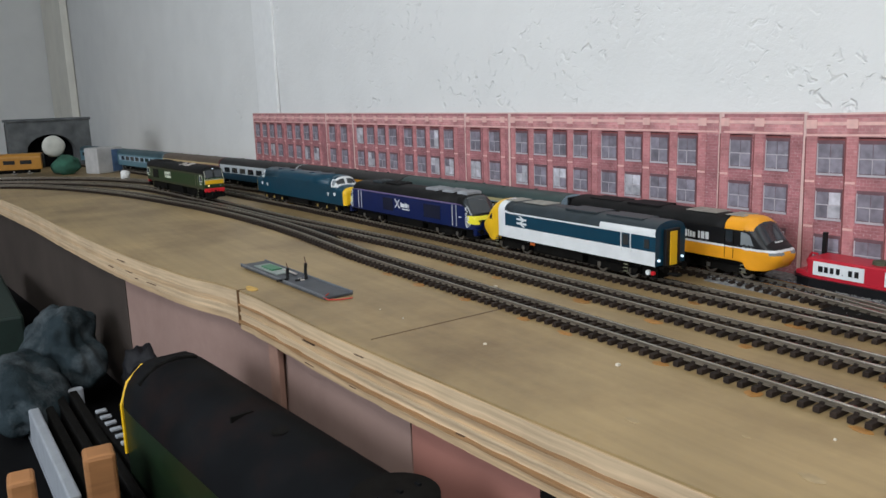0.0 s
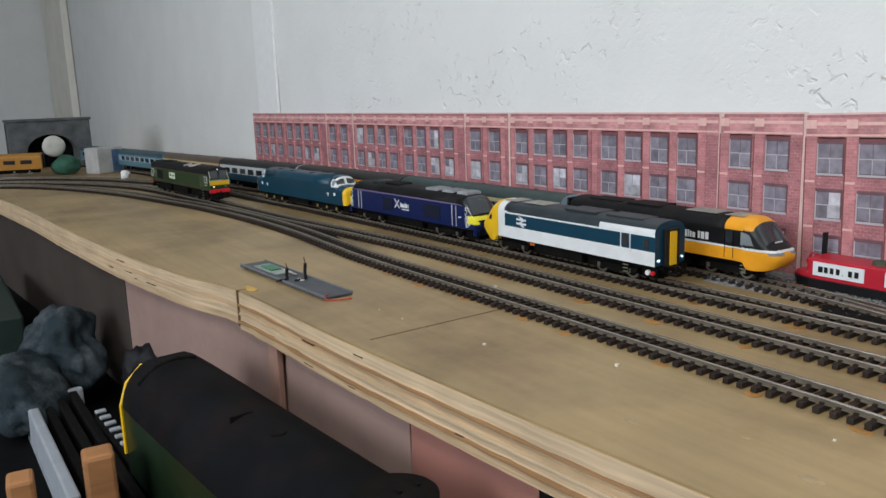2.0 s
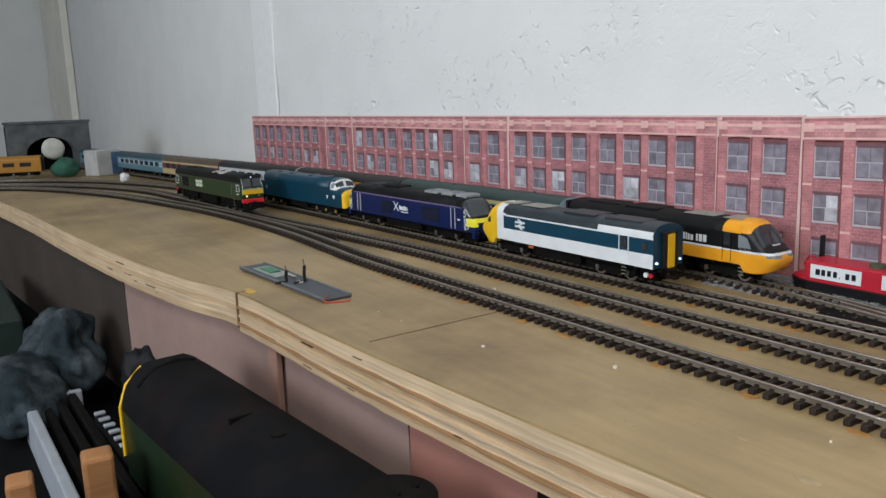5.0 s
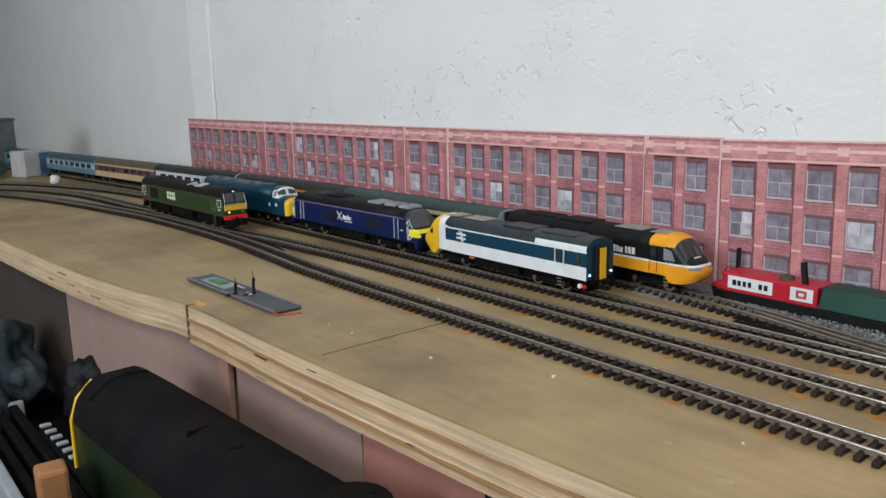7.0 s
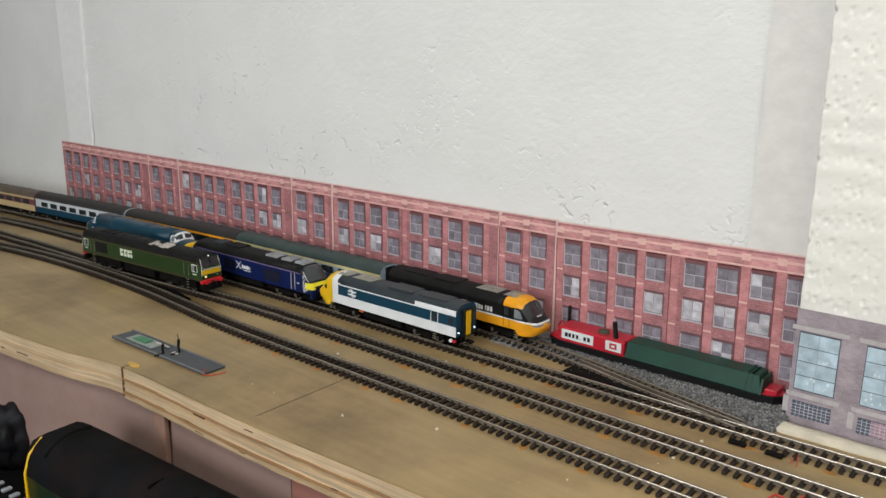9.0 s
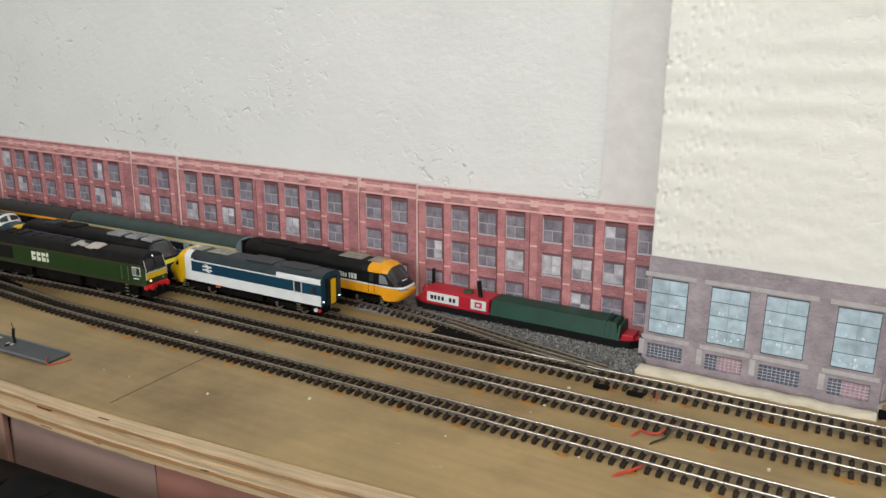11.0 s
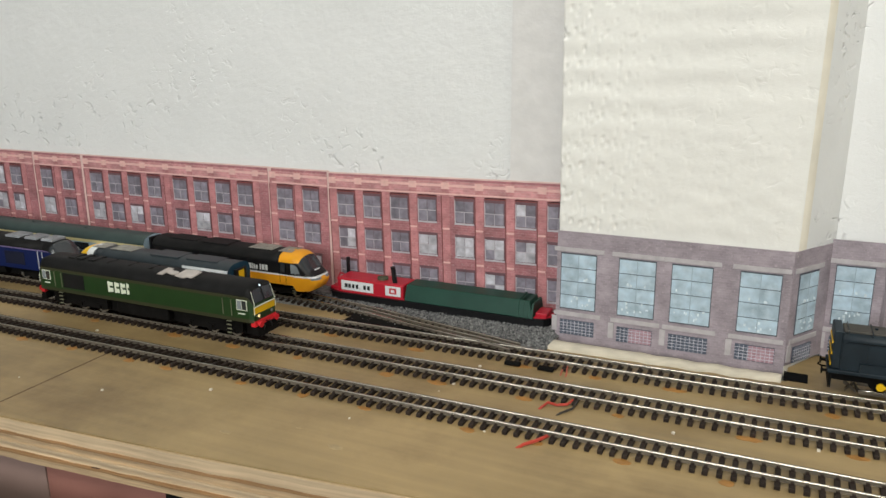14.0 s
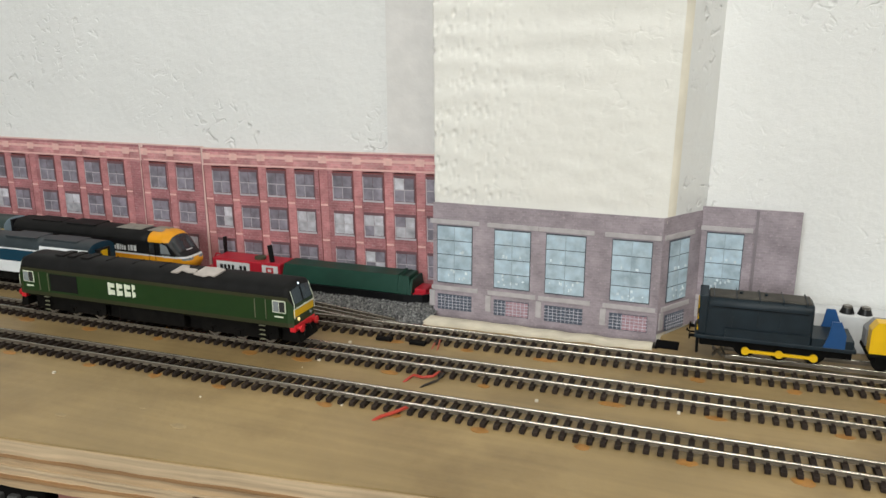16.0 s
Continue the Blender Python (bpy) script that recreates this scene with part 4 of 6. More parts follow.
def buffers(parent, x, d, z, material=P_UNDER, y=0.0115):
    for s in (-1, 1):
        bm = cyl(pose(x + d * 0.0022, s * y, z, 0, 90), 0.0013, 0.0044, 12)
        add_cyl(bm, pose(x + d * 0.0048, s * y, z, 0, 90), 0.0030, 0.0010, 16)
        part("buffer", bm, material, parent)


def grid_panel(parent, name, x0, x1, z, y0, y1, n, frame=P_GRILLE):
    """A roof grille of several pale slats."""
    for i in range(n):
        a = x0 + (x1 - x0) * i / n
        part(name, box(a + 0.0004, a + (x1 - x0) / n - 0.0004, y0, y1, z, z + 0.0007, 0.0002), frame, parent)


def hst_car(m, scheme, label):
    """High speed train power car, nose towards +x."""
    t = thing("power_car", label, "model train", m, "model locomotives")
    L, hw, zb, ze, zr = 0.2280, 0.0178, 0.0150, 0.0400, 0.0500
    f, r = L / 2, -L / 2
    if scheme == "blue":
        mats = [P_WHITE, P_BLUE, P_ROOFGREY, P_YELLOW, P_GLASS]
        levels = [zb, 0.0265, 0.0385, ze]

        def pick(x, z, roof):
            if x < r:
                return 1
            if roof:
                return 0 if x < r + 0.0600 and z < 0.0440 and x > r + 0.0005 else 2
            if z > 0.0385:
                return 0
            return 1 if 0.0265 < z < 0.0385 and x < f - 0.036 else 0
    else:
        mats = [P_ORANGE, P_BLACK, P_ROOFBLACK, P_WHITE, P_GLASS]
        levels = [zb, 0.0250, 0.0268, ze]

        def pick(x, z, roof):
            if z < 0.0250:
                return 0
            if z < 0.0268:
                return 3
            if roof:
                return 2
            return 1
    st = [(x, hw, zb, zr) for x in (r, r + 0.0005, r + 0.0600, 0.0, f - 0.0555, f - 0.0460)]
    part("body", shell(st, levels, zr, pick, 2.4), mats, t)
    prof = [(0.0, 0.0085, 0.0180, 0.0215, 0.5), (0.002, 0.0125, 0.0145, 0.0260, 0.45), (0.005, 0.0146, 0.0118, 0.0288, 0.4), (0.009, 0.0158, 0.0100, 0.0314, 0.3), (0.0125, 0.0165, 0.0092, 0.0357, 0.2), (0.016, 0.0170, 0.0090, 0.0407, 0.12), (0.019, 0.0174, 0.0090, 0.0449, 0.06), (0.022, 0.0177, 0.0092, 0.0478, 0.02), (0.026, hw, 0.0098, 0.0497, 0.0), (0.0275, hw, 0.0145, 0.0501, 0.0), (0.031, hw, zb, 0.0504, 0.0), (0.038, hw, zb, 0.0503, 0.0), (0.046, hw, zb, zr, 0.0)]

    def nose_blue(d, y, z, top):
        if 0.0100 < d < 0.0215 and abs(y) < 0.0142 and top and z > 0.0325:
            return "windscreen"
        if 0.0170 < d < 0.0215 and not top and 0.0300 < z < 0.0385:
            return "cab_window"
        if d < 0.0320:
            return "yellow_cab"
        if top and d > 0.0415:
            return "cab_roof" if z > 0.0412 else "white_panel"
        return "white_panel" if d < 0.0425 or not 0.0265 < z < 0.0385 else "blue_panel"

    def nose_black(d, y, z, top):
        if z < 0.0250:
            return "headlight" if d < 0.0070 and z > 0.0228 and abs(y) > 0.0040 else "orange_nose"
        if z < 0.0268:
            return "white_band"
        if top and d > 0.0205 and z > 0.0405:
            return "cab_dome"
        if 0.0100 < d < 0.0210 and top and abs(y) < 0.0146:
            return "windscreen"
        if not top and 0.0190 + (z - 0.0285) * 0.45 < d < 0.0310 and 0.0288 < z < 0.0385:
            return "quarter_light"
        if not top and 0.0385 < d < 0.0450 and 0.0292 < z < 0.0385:
            return "door_window"
        return "black_cab"

    if scheme == "blue":
        nose(t, 1, f, prof, {"windscreen": P_GLASS, "cab_window": P_GLASS, "yellow_cab": P_YELLOW, "cab_roof": P_ROOFGREY, "white_panel": P_WHITE, "blue_panel": P_BLUE}, nose_blue, paired=("cab_window", "blue_panel"), label={"yellow_cab": "rounded yellow cab and nose", "windscreen": "dark raked windscreen"})
    else:
        nose(t, 1, f, prof, {"windscreen": P_GLASS, "quarter_light": P_GLASSPALE, "door_window": P_GLASS, "orange_nose": P_ORANGE, "white_band": P_WHITE, "cab_dome": P_ORANGE, "black_cab": P_BLACK, "headlight": P_GLASSPALE}, nose_black, paired=("quarter_light", "door_window", "headlight"), label={"orange_nose": "rounded orange nose skirt", "cab_dome": "domed orange cab roof", "windscreen": "dark raked windscreen"})
    if scheme == "black":
        on_sides("door_edge", f - 0.0455, f - 0.0452, 0.017, 0.0395, hw, P_UNDER, t)
        on_sides("door_edge", f - 0.0375, f - 0.0372, 0.017, 0.0395, hw, P_UNDER, t)
        # lettering as plain bars
        for i, (a, wd, h) in enumerate(((-0.012, 0.0030, 0.0060), (-0.0075, 0.0030, 0.0060), (-0.003, 0.0030, 0.0042), (0.0012, 0.0026, 0.0042), (0.0050, 0.0022, 0.0042), (0.0083, 0.0036, 0.0060), (0.0128, 0.0011, 0.0060), (0.0148, 0.0018, 0.0052), (0.0175, 0.0028, 0.0046), (0.0232, 0.0018, 0.0060), (0.0262, 0.0032, 0.0060), (0.0305, 0.0032, 0.0060))):
            on_sides("lettering_bar", f - 0.095 + a, f - 0.095 + a + wd, 0.0288, 0.0288 + h, hw, P_WHITE, t, 0.0003)
        part("number_bar", box(f - 0.0105, f - 0.0085, -0.0045, 0.0045, 0.0312, 0.0322), P_WHITE, t)
    else:
        for s in (-1, 1):
            # double arrow emblem
            bm = bmesh.new()
            for z in (0.0305, 0.0345):
                add_box(bm, f - 0.074, f - 0.060, s * hw - 0.0003, s * hw + 0.00035, z - 0.0009, z + 0.0009)
            for x0, z0, x1, z1 in ((-0.0705, 0.0275, -0.0645, 0.0310), (-0.0645, 0.0310, -0.0705, 0.0340), (-0.0705, 0.0340, -0.0645, 0.0375)):
                side_plate([(f + x0 - 0.0015, z0), (f + x0 + 0.0015, z0), (f + x1 + 0.0015, z1), (f + x1 - 0.0015, z1)], s * hw - 0.0003, s * hw + 0.0004, 0, bm)
            part("emblem", bm, P_WHITE, t, "white twin-arrow emblem")
        on_sides("guard_window", r + 0.0275, r + 0.0335, 0.0285, 0.0375, hw, P_GLASS, t)
        on_sides("guard_window", r + 0.0060, r + 0.0110, 0.0285, 0.0360, hw, P_GLASS, t)
        on_sides("handrail", r + 0.0250, r + 0.0256, 0.0235, 0.0385, hw, P_WHITE, t, 0.0008)
        on_sides("handrail", r + 0.0350, r + 0.0356, 0.0235, 0.0385, hw, P_WHITE, t, 0.0008)
        part("gangway", box(r - 0.0030, r + 0.0002, -0.0085, 0.0085, 0.0130, 0.0440, 0.0006), P_BLACK, t, "black corridor connection")
        part("gangway_door", box(r - 0.0036, r - 0.0029, -0.0040, 0.0040, 0.0150, 0.0420), P_YELLOW, t, "yellow corridor door")
        for s in (-1, 1):
            part("tail_lamp", cyl(pose(r - 0.0006, s * 0.0140, 0.0195, 0, 90), 0.0010, 0.0014, 12), P_LAMP, t, "lit white lamp")
        part("side_lamp", cyl(pose(r + 0.010, hw - 0.004, 0.0085, 90), 0.0021, 0.0022, 16), P_WHITE, t, "white lamp on the bogie")
        part("side_lamp", cyl(pose(r + 0.005, hw - 0.004, 0.0085, 90), 0.0017, 0.0022, 16), P_RED, t, "red lamp on the bogie")
        on_sides("battery_cover", 0.030, 0.0365, 0.0115, 0.0140, 0.0160, paint("orange_cover", (0.55, 0.12, 0.02)), t)
    for x0, x1, n in ((f - 0.052, f - 0.034, 4), (f - 0.092, f - 0.060, 7)):
        grid_panel(t, "roof_grille", x0, x1, zr - 0.0004, -0.0100, 0.0100, n)
    part("roof_hatch", box(r + 0.070, r + 0.108, -0.0115, 0.0115, zr - 0.0014, zr + 0.0004, 0.0004), P_ROOFGREY if scheme == "blue" else P_ROOFBLACK, t)
    part("roof_hatch", box(r + 0.020, r + 0.060, -0.0100, 0.0100, zr - 0.0014, zr + 0.0002, 0.0004), P_ROOFGREY if scheme == "blue" else P_ROOFBLACK, t)
    part("fuel_tank", box(-0.030, 0.030, -0.0140, 0.0140, 0.0050, zb, 0.0010), P_UNDER, t)
    centre_beam(t, r + 0.006, f - 0.030, zb)
    part("underframe", box(r + 0.004, f - 0.030, -0.0125, 0.0125, zb - 0.003, zb + 0.001), P_UNDER, t)
    for x in (-0.067, 0.067):
        bogie(t, x, (-0.0170, 0.0170), 0.0067, 0.0250)
    steps(t, r + 0.031, 0.0165, 0.0065, zb)
    steps(t, f - 0.028, 0.0165, 0.0065, zb)
    part("coupling", box(r - 0.010, r, -0.0030, 0.0030, 0.0060, 0.0085, 0.0006), P_UNDER, t)
    buffers(t, r, -1, 0.0130)
    return t


def class_66(label):
    """Six-axle freight diesel, leading cab towards +x."""
    t = thing("diesel_locomotive", label, "model train", None, "model locomotives")
    L, hw, zb, ze, zr = 0.2790, 0.0172, 0.0150, 0.0395, 0.0505
    f, r = L / 2, -L / 2
    mats = [P_GREEN, P_GREENTRIM, P_ROOFBLACK, P_YELLOW]
    levels = [zb, 0.0185, 0.0365, ze]

    def pick(x, z, roof):
        if roof:
            return 2
        if z < 0.0185 or z > 0.0365:
            return 1
        return 0

    st = [(r, hw * 0.93, zb, 0.0330), (r + 0.0045, hw, zb, 0.0480), (r + 0.0085, hw, zb, zr)]
    st += [(x, hw, zb, zr) for x in (-0.09, 0.0, 0.09)]
    st += [(f - 0.0085, hw, zb, zr), (f - 0.0045, hw, zb, 0.0480), (f, hw * 0.93, zb, 0.0330)]
    part("body", shell(st, levels, zr, pick, 2.5), mats, t)
    for d, x in ((1, f), (-1, r)):
        part("yellow_panel", box(min(x - d * 0.002, x + d * 0.0006), max(x - d * 0.002, x + d * 0.0006), -0.0155, 0.0155, 0.0228, 0.0295, 0.0005), P_YELLOW, t, "yellow warning panel")
        part("lower_panel", box(min(x - d * 0.002, x + d * 0.0004), max(x - d * 0.002, x + d * 0.0004), -0.0157, 0.0157, 0.0160, 0.0226, 0.0005), P_GREEN, t)
        part("buffer_beam", box(min(x - d * 0.004, x + d * 0.0010), max(x - d * 0.004, x + d * 0.0010), -0.0160, 0.0160, 0.0108, 0.0165, 0.0006), P_RED, t, "red buffer beam")
        buffers(t, x, d, 0.0136, P_RED)
        for s in (-1, 1):
            y0, y1 = (0.0012, 0.0140)
            bm = bmesh.new()
            vs = [bm.verts.new(p) for p in ((x - d * 0.0003, s * y0, 0.0335), (x - d * 0.0003, s * y1, 0.0335), (x - d * 0.0036, s * y1 * 0.97, 0.0445), (x - d * 0.0036, s * y0, 0.0455))]
            lo = [bm.verts.new(v.co - Vector((d * 0.002, 0, 0))) for v in vs]
            for v in vs:
                v.co.x += d * 0.0006
            bm.faces.new(vs)
            bm.faces.new(lo)
            for i in range(4):
                bm.faces.new((vs[i], vs[(i + 1) % 4], lo[(i + 1) % 4], lo[i]))
            bmesh.ops.recalc_face_normals(bm, faces=bm.faces)
            part("windscreen", bm, P_GLASS, t)
            part("marker_lamp", cyl(pose(x + d * 0.0008, s * 0.0095, 0.0205, 0, 90), 0.0014, 0.0010, 12), P_WARM if d > 0 and s < 0 else P_GLASSPALE, t)
        on_sides("cab_door", min(x - d * 0.0335, x - d * 0.0245), max(x - d * 0.0335, x - d * 0.0245), 0.0185, 0.0372, hw, P_GREEN, t, 0.0003)
        for q in (0.0340, 0.0240):
            on_sides("handrail", x - d * q - 0.00016, x - d * q + 0.00016, 0.0200, 0.0360, hw, P_RAILTRIM, t, 0.0008)
        bm_out = (min(x - d * 0.0178, x - d * 0.0060), max(x - d * 0.0178, x - d * 0.0060))
        on_sides("window_frame", bm_out[0], bm_out[1], 0.0265, 0.0365, hw, P_CREAM, t, 0.0004, "pale cab window surround")
        on_sides("cab_window", bm_out[0] + 0.0007, (bm_out[0] + bm_out[1]) / 2 - 0.0003, 0.0272, 0.0358, hw, P_GLASSPALE, t, 0.0007)
        on_sides("cab_window", (bm_out[0] + bm_out[1]) / 2 + 0.0003, bm_out[1] - 0.0007, 0.0272, 0.0358, hw, P_GLASS, t, 0.0007)
        on_sides("nameplate", min(x - d * 0.0165, x - d * 0.0085), max(x - d * 0.0165, x - d * 0.0085), 0.0225, 0.0237, hw, P_CREAM, t, 0.0003)
        steps(t, x - d * 0.029, 0.0160, 0.0055, zb + 0.002)
    part("headlamp", cyl(pose(f - 0.0042, 0, 0.0470, 0, 90), 0.0008, 0.0014, 12), P_LAMP, t, "lit bluish headlamp")
    on_sides("louvre", r + 0.036, r + 0.066, 0.0205, 0.0360, hw, P_ROOFBLACK, t, 0.0003, "black side louvre")
    # lettering as plain upright blocks
    for a, wd, h in ((0.0, 0.0078, 0.0112), (0.0092, 0.0068, 0.0112), (0.0174, 0.0070, 0.0112), (0.0254, 0.0036, 0.0118)):
        for s in (-1, 1):
            bm = bmesh.new()
            x0 = -0.040 + a
            bars = ((0, 0.34, 0, 1), (0.34, 0.9, 0.62, 0.95), (0.34, 0.9, 0.05, 0.42))
            for bx0, bx1, bz0, bz1 in bars:
                add_box(bm, x0 + wd * bx0, x0 + wd * bx1, s * hw - 0.0002, s * hw + 0.0004, 0.0235 + h * bz0, 0.0235 + h * bz1)
            part("lettering_block", bm, P_CREAM, t, "cream lettering shape")
    for outline in ([(0.024, -0.0135), (0.031, -0.0135), (0.033, -0.0105), (0.040, -0.0120), (0.046, -0.0115), (0.046, -0.0070), (0.036, -0.0060), (0.034, -0.0010), (0.027, -0.0010)],
                    [(0.046, -0.0130), (0.057, -0.0140), (0.060, -0.0125), (0.066, -0.0130), (0.069, -0.0090), (0.069, -0.0010), (0.062, 0.0020), (0.048, 0.0010)]):
        bm = prism(outline, -0.0006, 0.0004)
        for v in bm.verts:
            v.co.z += zr + 0.0013 - 0.011 * (1 - (1 - (abs(v.co.y) / hw) ** 2.5) ** 0.4)
        part("exhaust_plate", bm, P_SILVER, t, "bare metal exhaust cover with ragged edge")
    for k in range(7):
        part("roof_rib", box(-0.104 + k * 0.028, -0.1034 + k * 0.028, -0.0075, 0.0075, zr - 0.0055, zr + 0.0003), P_ROOFBLACK, t)
    for d, x in ((1, f), (-1, r)):
        for s in (-1, 1):
            part("front_trim", tube([(x + d * 0.0010, s * 0.0158, 0.0225), (x + d * 0.0008, s * 0.0158, 0.0300), (x + d * 0.0004, s * 0.0148, 0.0335), (x - d * 0.0030, s * 0.0145, 0.0445)], 0.00028, 5), P_CREAM, t, "thin cream line on the cab front")
            part("front_handrail", tube([(x + d * 0.0008, s * 0.0006, 0.0310), (x + d * 0.0022, s * 0.0006, 0.0312), (x + d * 0.0022, s * 0.0120, 0.0312), (x + d * 0.0008, s * 0.0125, 0.0310)], 0.00025, 5), P_CREAM, t)
        part("panel_line", box(min(x, x + d * 0.0009), max(x, x + d * 0.0009), -0.0157, 0.0157, 0.0294, 0.0299), P_CREAM, t)
        part("snow_plough", side_plate([(x - d * 0.004, 0.0030), (x + d * 0.004, 0.0020), (x + d * 0.002, 0.0105), (x - d * 0.004, 0.0105)], -0.0145, 0.0145), P_UNDER, t)
        part("coupling_hook", tube([(x, 0, 0.0130), (x + d * 0.0050, 0, 0.0125), (x + d * 0.0060, 0, 0.0085)], 0.0009, 6), P_UNDER, t)
        for s in (-1, 1):
            part("air_hose", tube([(x + d * 0.0008, s * 0.0050, 0.0125), (x + d * 0.0035, s * 0.0052, 0.0095), (x + d * 0.0025, s * 0.0060, 0.0055)], 0.0006, 6), P_BLACK, t)
    for x in (-0.098, -0.086, -0.070):
        part("roof_vent", box(x - 0.004, x + 0.004, -0.0085, 0.0085, zr - 0.001, zr + 0.0008, 0.0004), P_ROOFBLACK, t)
    part("fuel_tank", box(-0.034, 0.034, -0.0145, 0.0145, 0.0045, zb + 0.003, 0.0015), P_UNDER, t)
    for x, z in ((0.006, 0.0085), (0.014, 0.0085), (0.014, 0.0060)):
        on_sides("tank_gauge", x - 0.0006, x + 0.0006, z, z + 0.0018, 0.0140, P_CREAM, t, 0.0004)
    centre_beam(t, r + 0.006, f - 0.006, zb)
    part("underframe", box(r + 0.004, f - 0.004, -0.0130, 0.0130, zb - 0.003, zb + 0.001), P_UNDER, t)
    for o in list(t.children):
        if o.name.split(".")[0] not in ("fuel_tank", "tank_gauge", "steps", "centre_beam"):
            o.location.z += 0.0034
    wheels = []
    for x in (-0.086, 0.086):
        wheels += bogie(t, x, (-0.0265, 0.0, 0.0265), 0.0070, 0.0370, P_UNDER, 0.0165)
    return t, wheels


def class_68(m, label):
    """Four-axle blue diesel, cab towards +x and -x."""
    t = thing("diesel_locomotive", label, "model train", m, "model locomotives")
    L, hw, zb, ze, zr = 0.2690, 0.0176, 0.0145, 0.0400, 0.0500
    f, r = L / 2, -L / 2
    levels = [zb, 0.0385, ze]

    def pick(x, z, roof):
        if roof:
            return 1
        return 2 if z > 0.0385 else 0

    lilac = paint("lilac_line", (0.17, 0.13, 0.25))
    part("body", shell([(x, hw, zb, zr) for x in (r + 0.030, -0.05, 0.05, f - 0.030)], levels, zr, pick, 2.6), [P_SALTIRE, P_ROOFBLACK, lilac], t)
    prof = [(0.0, 0.0105, 0.0170, 0.0235, 0.2), (0.0015, 0.0135, 0.0155, 0.0268, 0.12), (0.004, 0.0152, zb, 0.0300, 0.06), (0.008, 0.0166, zb, 0.0352, 0.02), (0.0125, 0.0173, zb, 0.0422, 0.0), (0.017, hw, zb, 0.0470, 0.0), (0.022, hw, zb, 0.0493, 0.0), (0.030, hw, zb, zr, 0.0)]

    def cab(d, y, z, top):
        if 0.0200 + 0.10 * max(0.0, d - 0.004) < z < 0.0285 + 0.05 * d and d < 0.0125:
            return "yellow_nose"
        if 0.0045 < d < 0.0190 and z > 0.0300 + 0.06 * d and (top or d < 0.0150):
            return "windscreen"
        if top:
            return "cab_roof"
        return "lilac_line" if z > 0.0385 and d > 0.0190 else "blue_cab"

    for d, x in ((1, f), (-1, r)):
        nose(t, d, f, prof, {"yellow_nose": P_LIME, "windscreen": P_GLASS, "cab_roof": P_ROOFBLACK, "lilac_line": lilac, "blue_cab": P_SALTIRE}, cab, (zb, ze, zr), 2.6, {"yellow_nose": "bright yellow nose panel", "windscreen": "dark raked windscreen"}, ("lilac_line",))
        part("lamp_bar", box(min(x, x + d * 0.0012), max(x, x + d * 0.0012), -0.0120, 0.0120, 0.0232, 0.0246, 0.0003), P_BLACK, t)
        part("buffer_beam", box(min(x - d * 0.006, x - d * 0.001), max(x - d * 0.006, x - d * 0.001), -0.0150, 0.0150, 0.0080, 0.0150, 0.0006), P_SALTIRE, t)
        buffers(t, x - d * 0.001, d, 0.0128)
        for q in (0.0380, 0.0310):
            on_sides("handrail", x - d * q - 0.00016, x - d * q + 0.00016, 0.0160, 0.0380, hw, P_WHITE, t, 0.0008)
        rnd = random.Random(3)
        for s in (-1, 1):
            bm = bmesh.new()
            for i in range(170):
                u = rnd.random()
                cx, cz = x - d * (0.0205 - 0.0090 * u + rnd.uniform(-0.003, 0.003)), 0.0165 + 0.0210 * rnd.random() ** 0.9
                cx += d * (cz - 0.027) * -0.25
                e = 0.00045
                add_box(bm, cx - e, cx + e, s * hw * 0.985 - 0.0002, s * hw * 0.985 + 0.0006, cz - e, cz + e)
            tagged(part("dot_pattern", bm, P_WHITE, t, "white dotted flash"), "", "", "", "stuff")
    for s in (-1, 1):
        bm = bmesh.new()
        for sx in (1, -1):
            side_plate([(-0.013 - sx * 0.0050 - 0.0009, 0.0240), (-0.013 - sx * 0.0050 + 0.0009, 0.0240), (-0.013 + sx * 0.0050 + 0.0009, 0.0345), (-0.013 + sx * 0.0050 - 0.0009, 0.0345)], s * hw - 0.0002, s * hw + 0.0004, 0, bm)
        part("cross_emblem", bm, P_WHITE, t, "white diagonal cross")
        for k, wd in enumerate((0.0024, 0.0020, 0.0022, 0.0016, 0.0022, 0.0020, 0.0010, 0.0008)):
            x0 = -0.0055 + k * 0.0024
            part("lettering_bar", box(x0, x0 + wd * 0.85, s * hw - 0.0002 if s > 0 else s * hw - 0.0004, s * hw + 0.0004 if s > 0 else s * hw + 0.0002, 0.0258, 0.0300 if k not in (0, 4) else 0.0312), P_WHITE, t)
        part("lettering_bar", box(-0.0025, 0.0130, min(s * hw, s * (hw + 0.0003)), max(s * hw, s * (hw + 0.0003)), 0.0232, 0.0243), P_WHITE, t)
        part("number_bar", box(f - 0.027, f - 0.0225, min(s * hw, s * (hw + 0.0003)), max(s * hw, s * (hw + 0.0003)), 0.0255, 0.0268), P_WHITE, t)
    for x0, x1 in ((-0.045, -0.022), (0.042, 0.074)):
        on_sides("side_grille", x0, x1, 0.0195, 0.0345, hw, P_NAVY, t, 0.0003)
    for x, w, col in ((0.048, 0.024, P_GRILLE), (0.078, 0.020, P_GRILLE), (0.104, 0.018, P_GRILLE), (-0.070, 0.020, P_ROOFGREY), (-0.035, 0.030, P_ROOFBLACK)):
        bm = box(x - w / 2, x + w / 2, -0.0100, 0.0100, zr - 0.0018, zr + 0.0016, 0.0009)
        for k in (-1, 0, 1):
            add_box(bm, x + k * w / 3.4 - 0.0015, x + k * w / 3.4 + 0.0015, -0.0085, 0.0085, zr + 0.0015, zr + 0.0021)
        part("roof_unit", bm, col if col is not P_GRILLE else mat("roof_unit_grey", (0.28, 0.29, 0.31), 0.45, vary=0.25, scale=90), t)
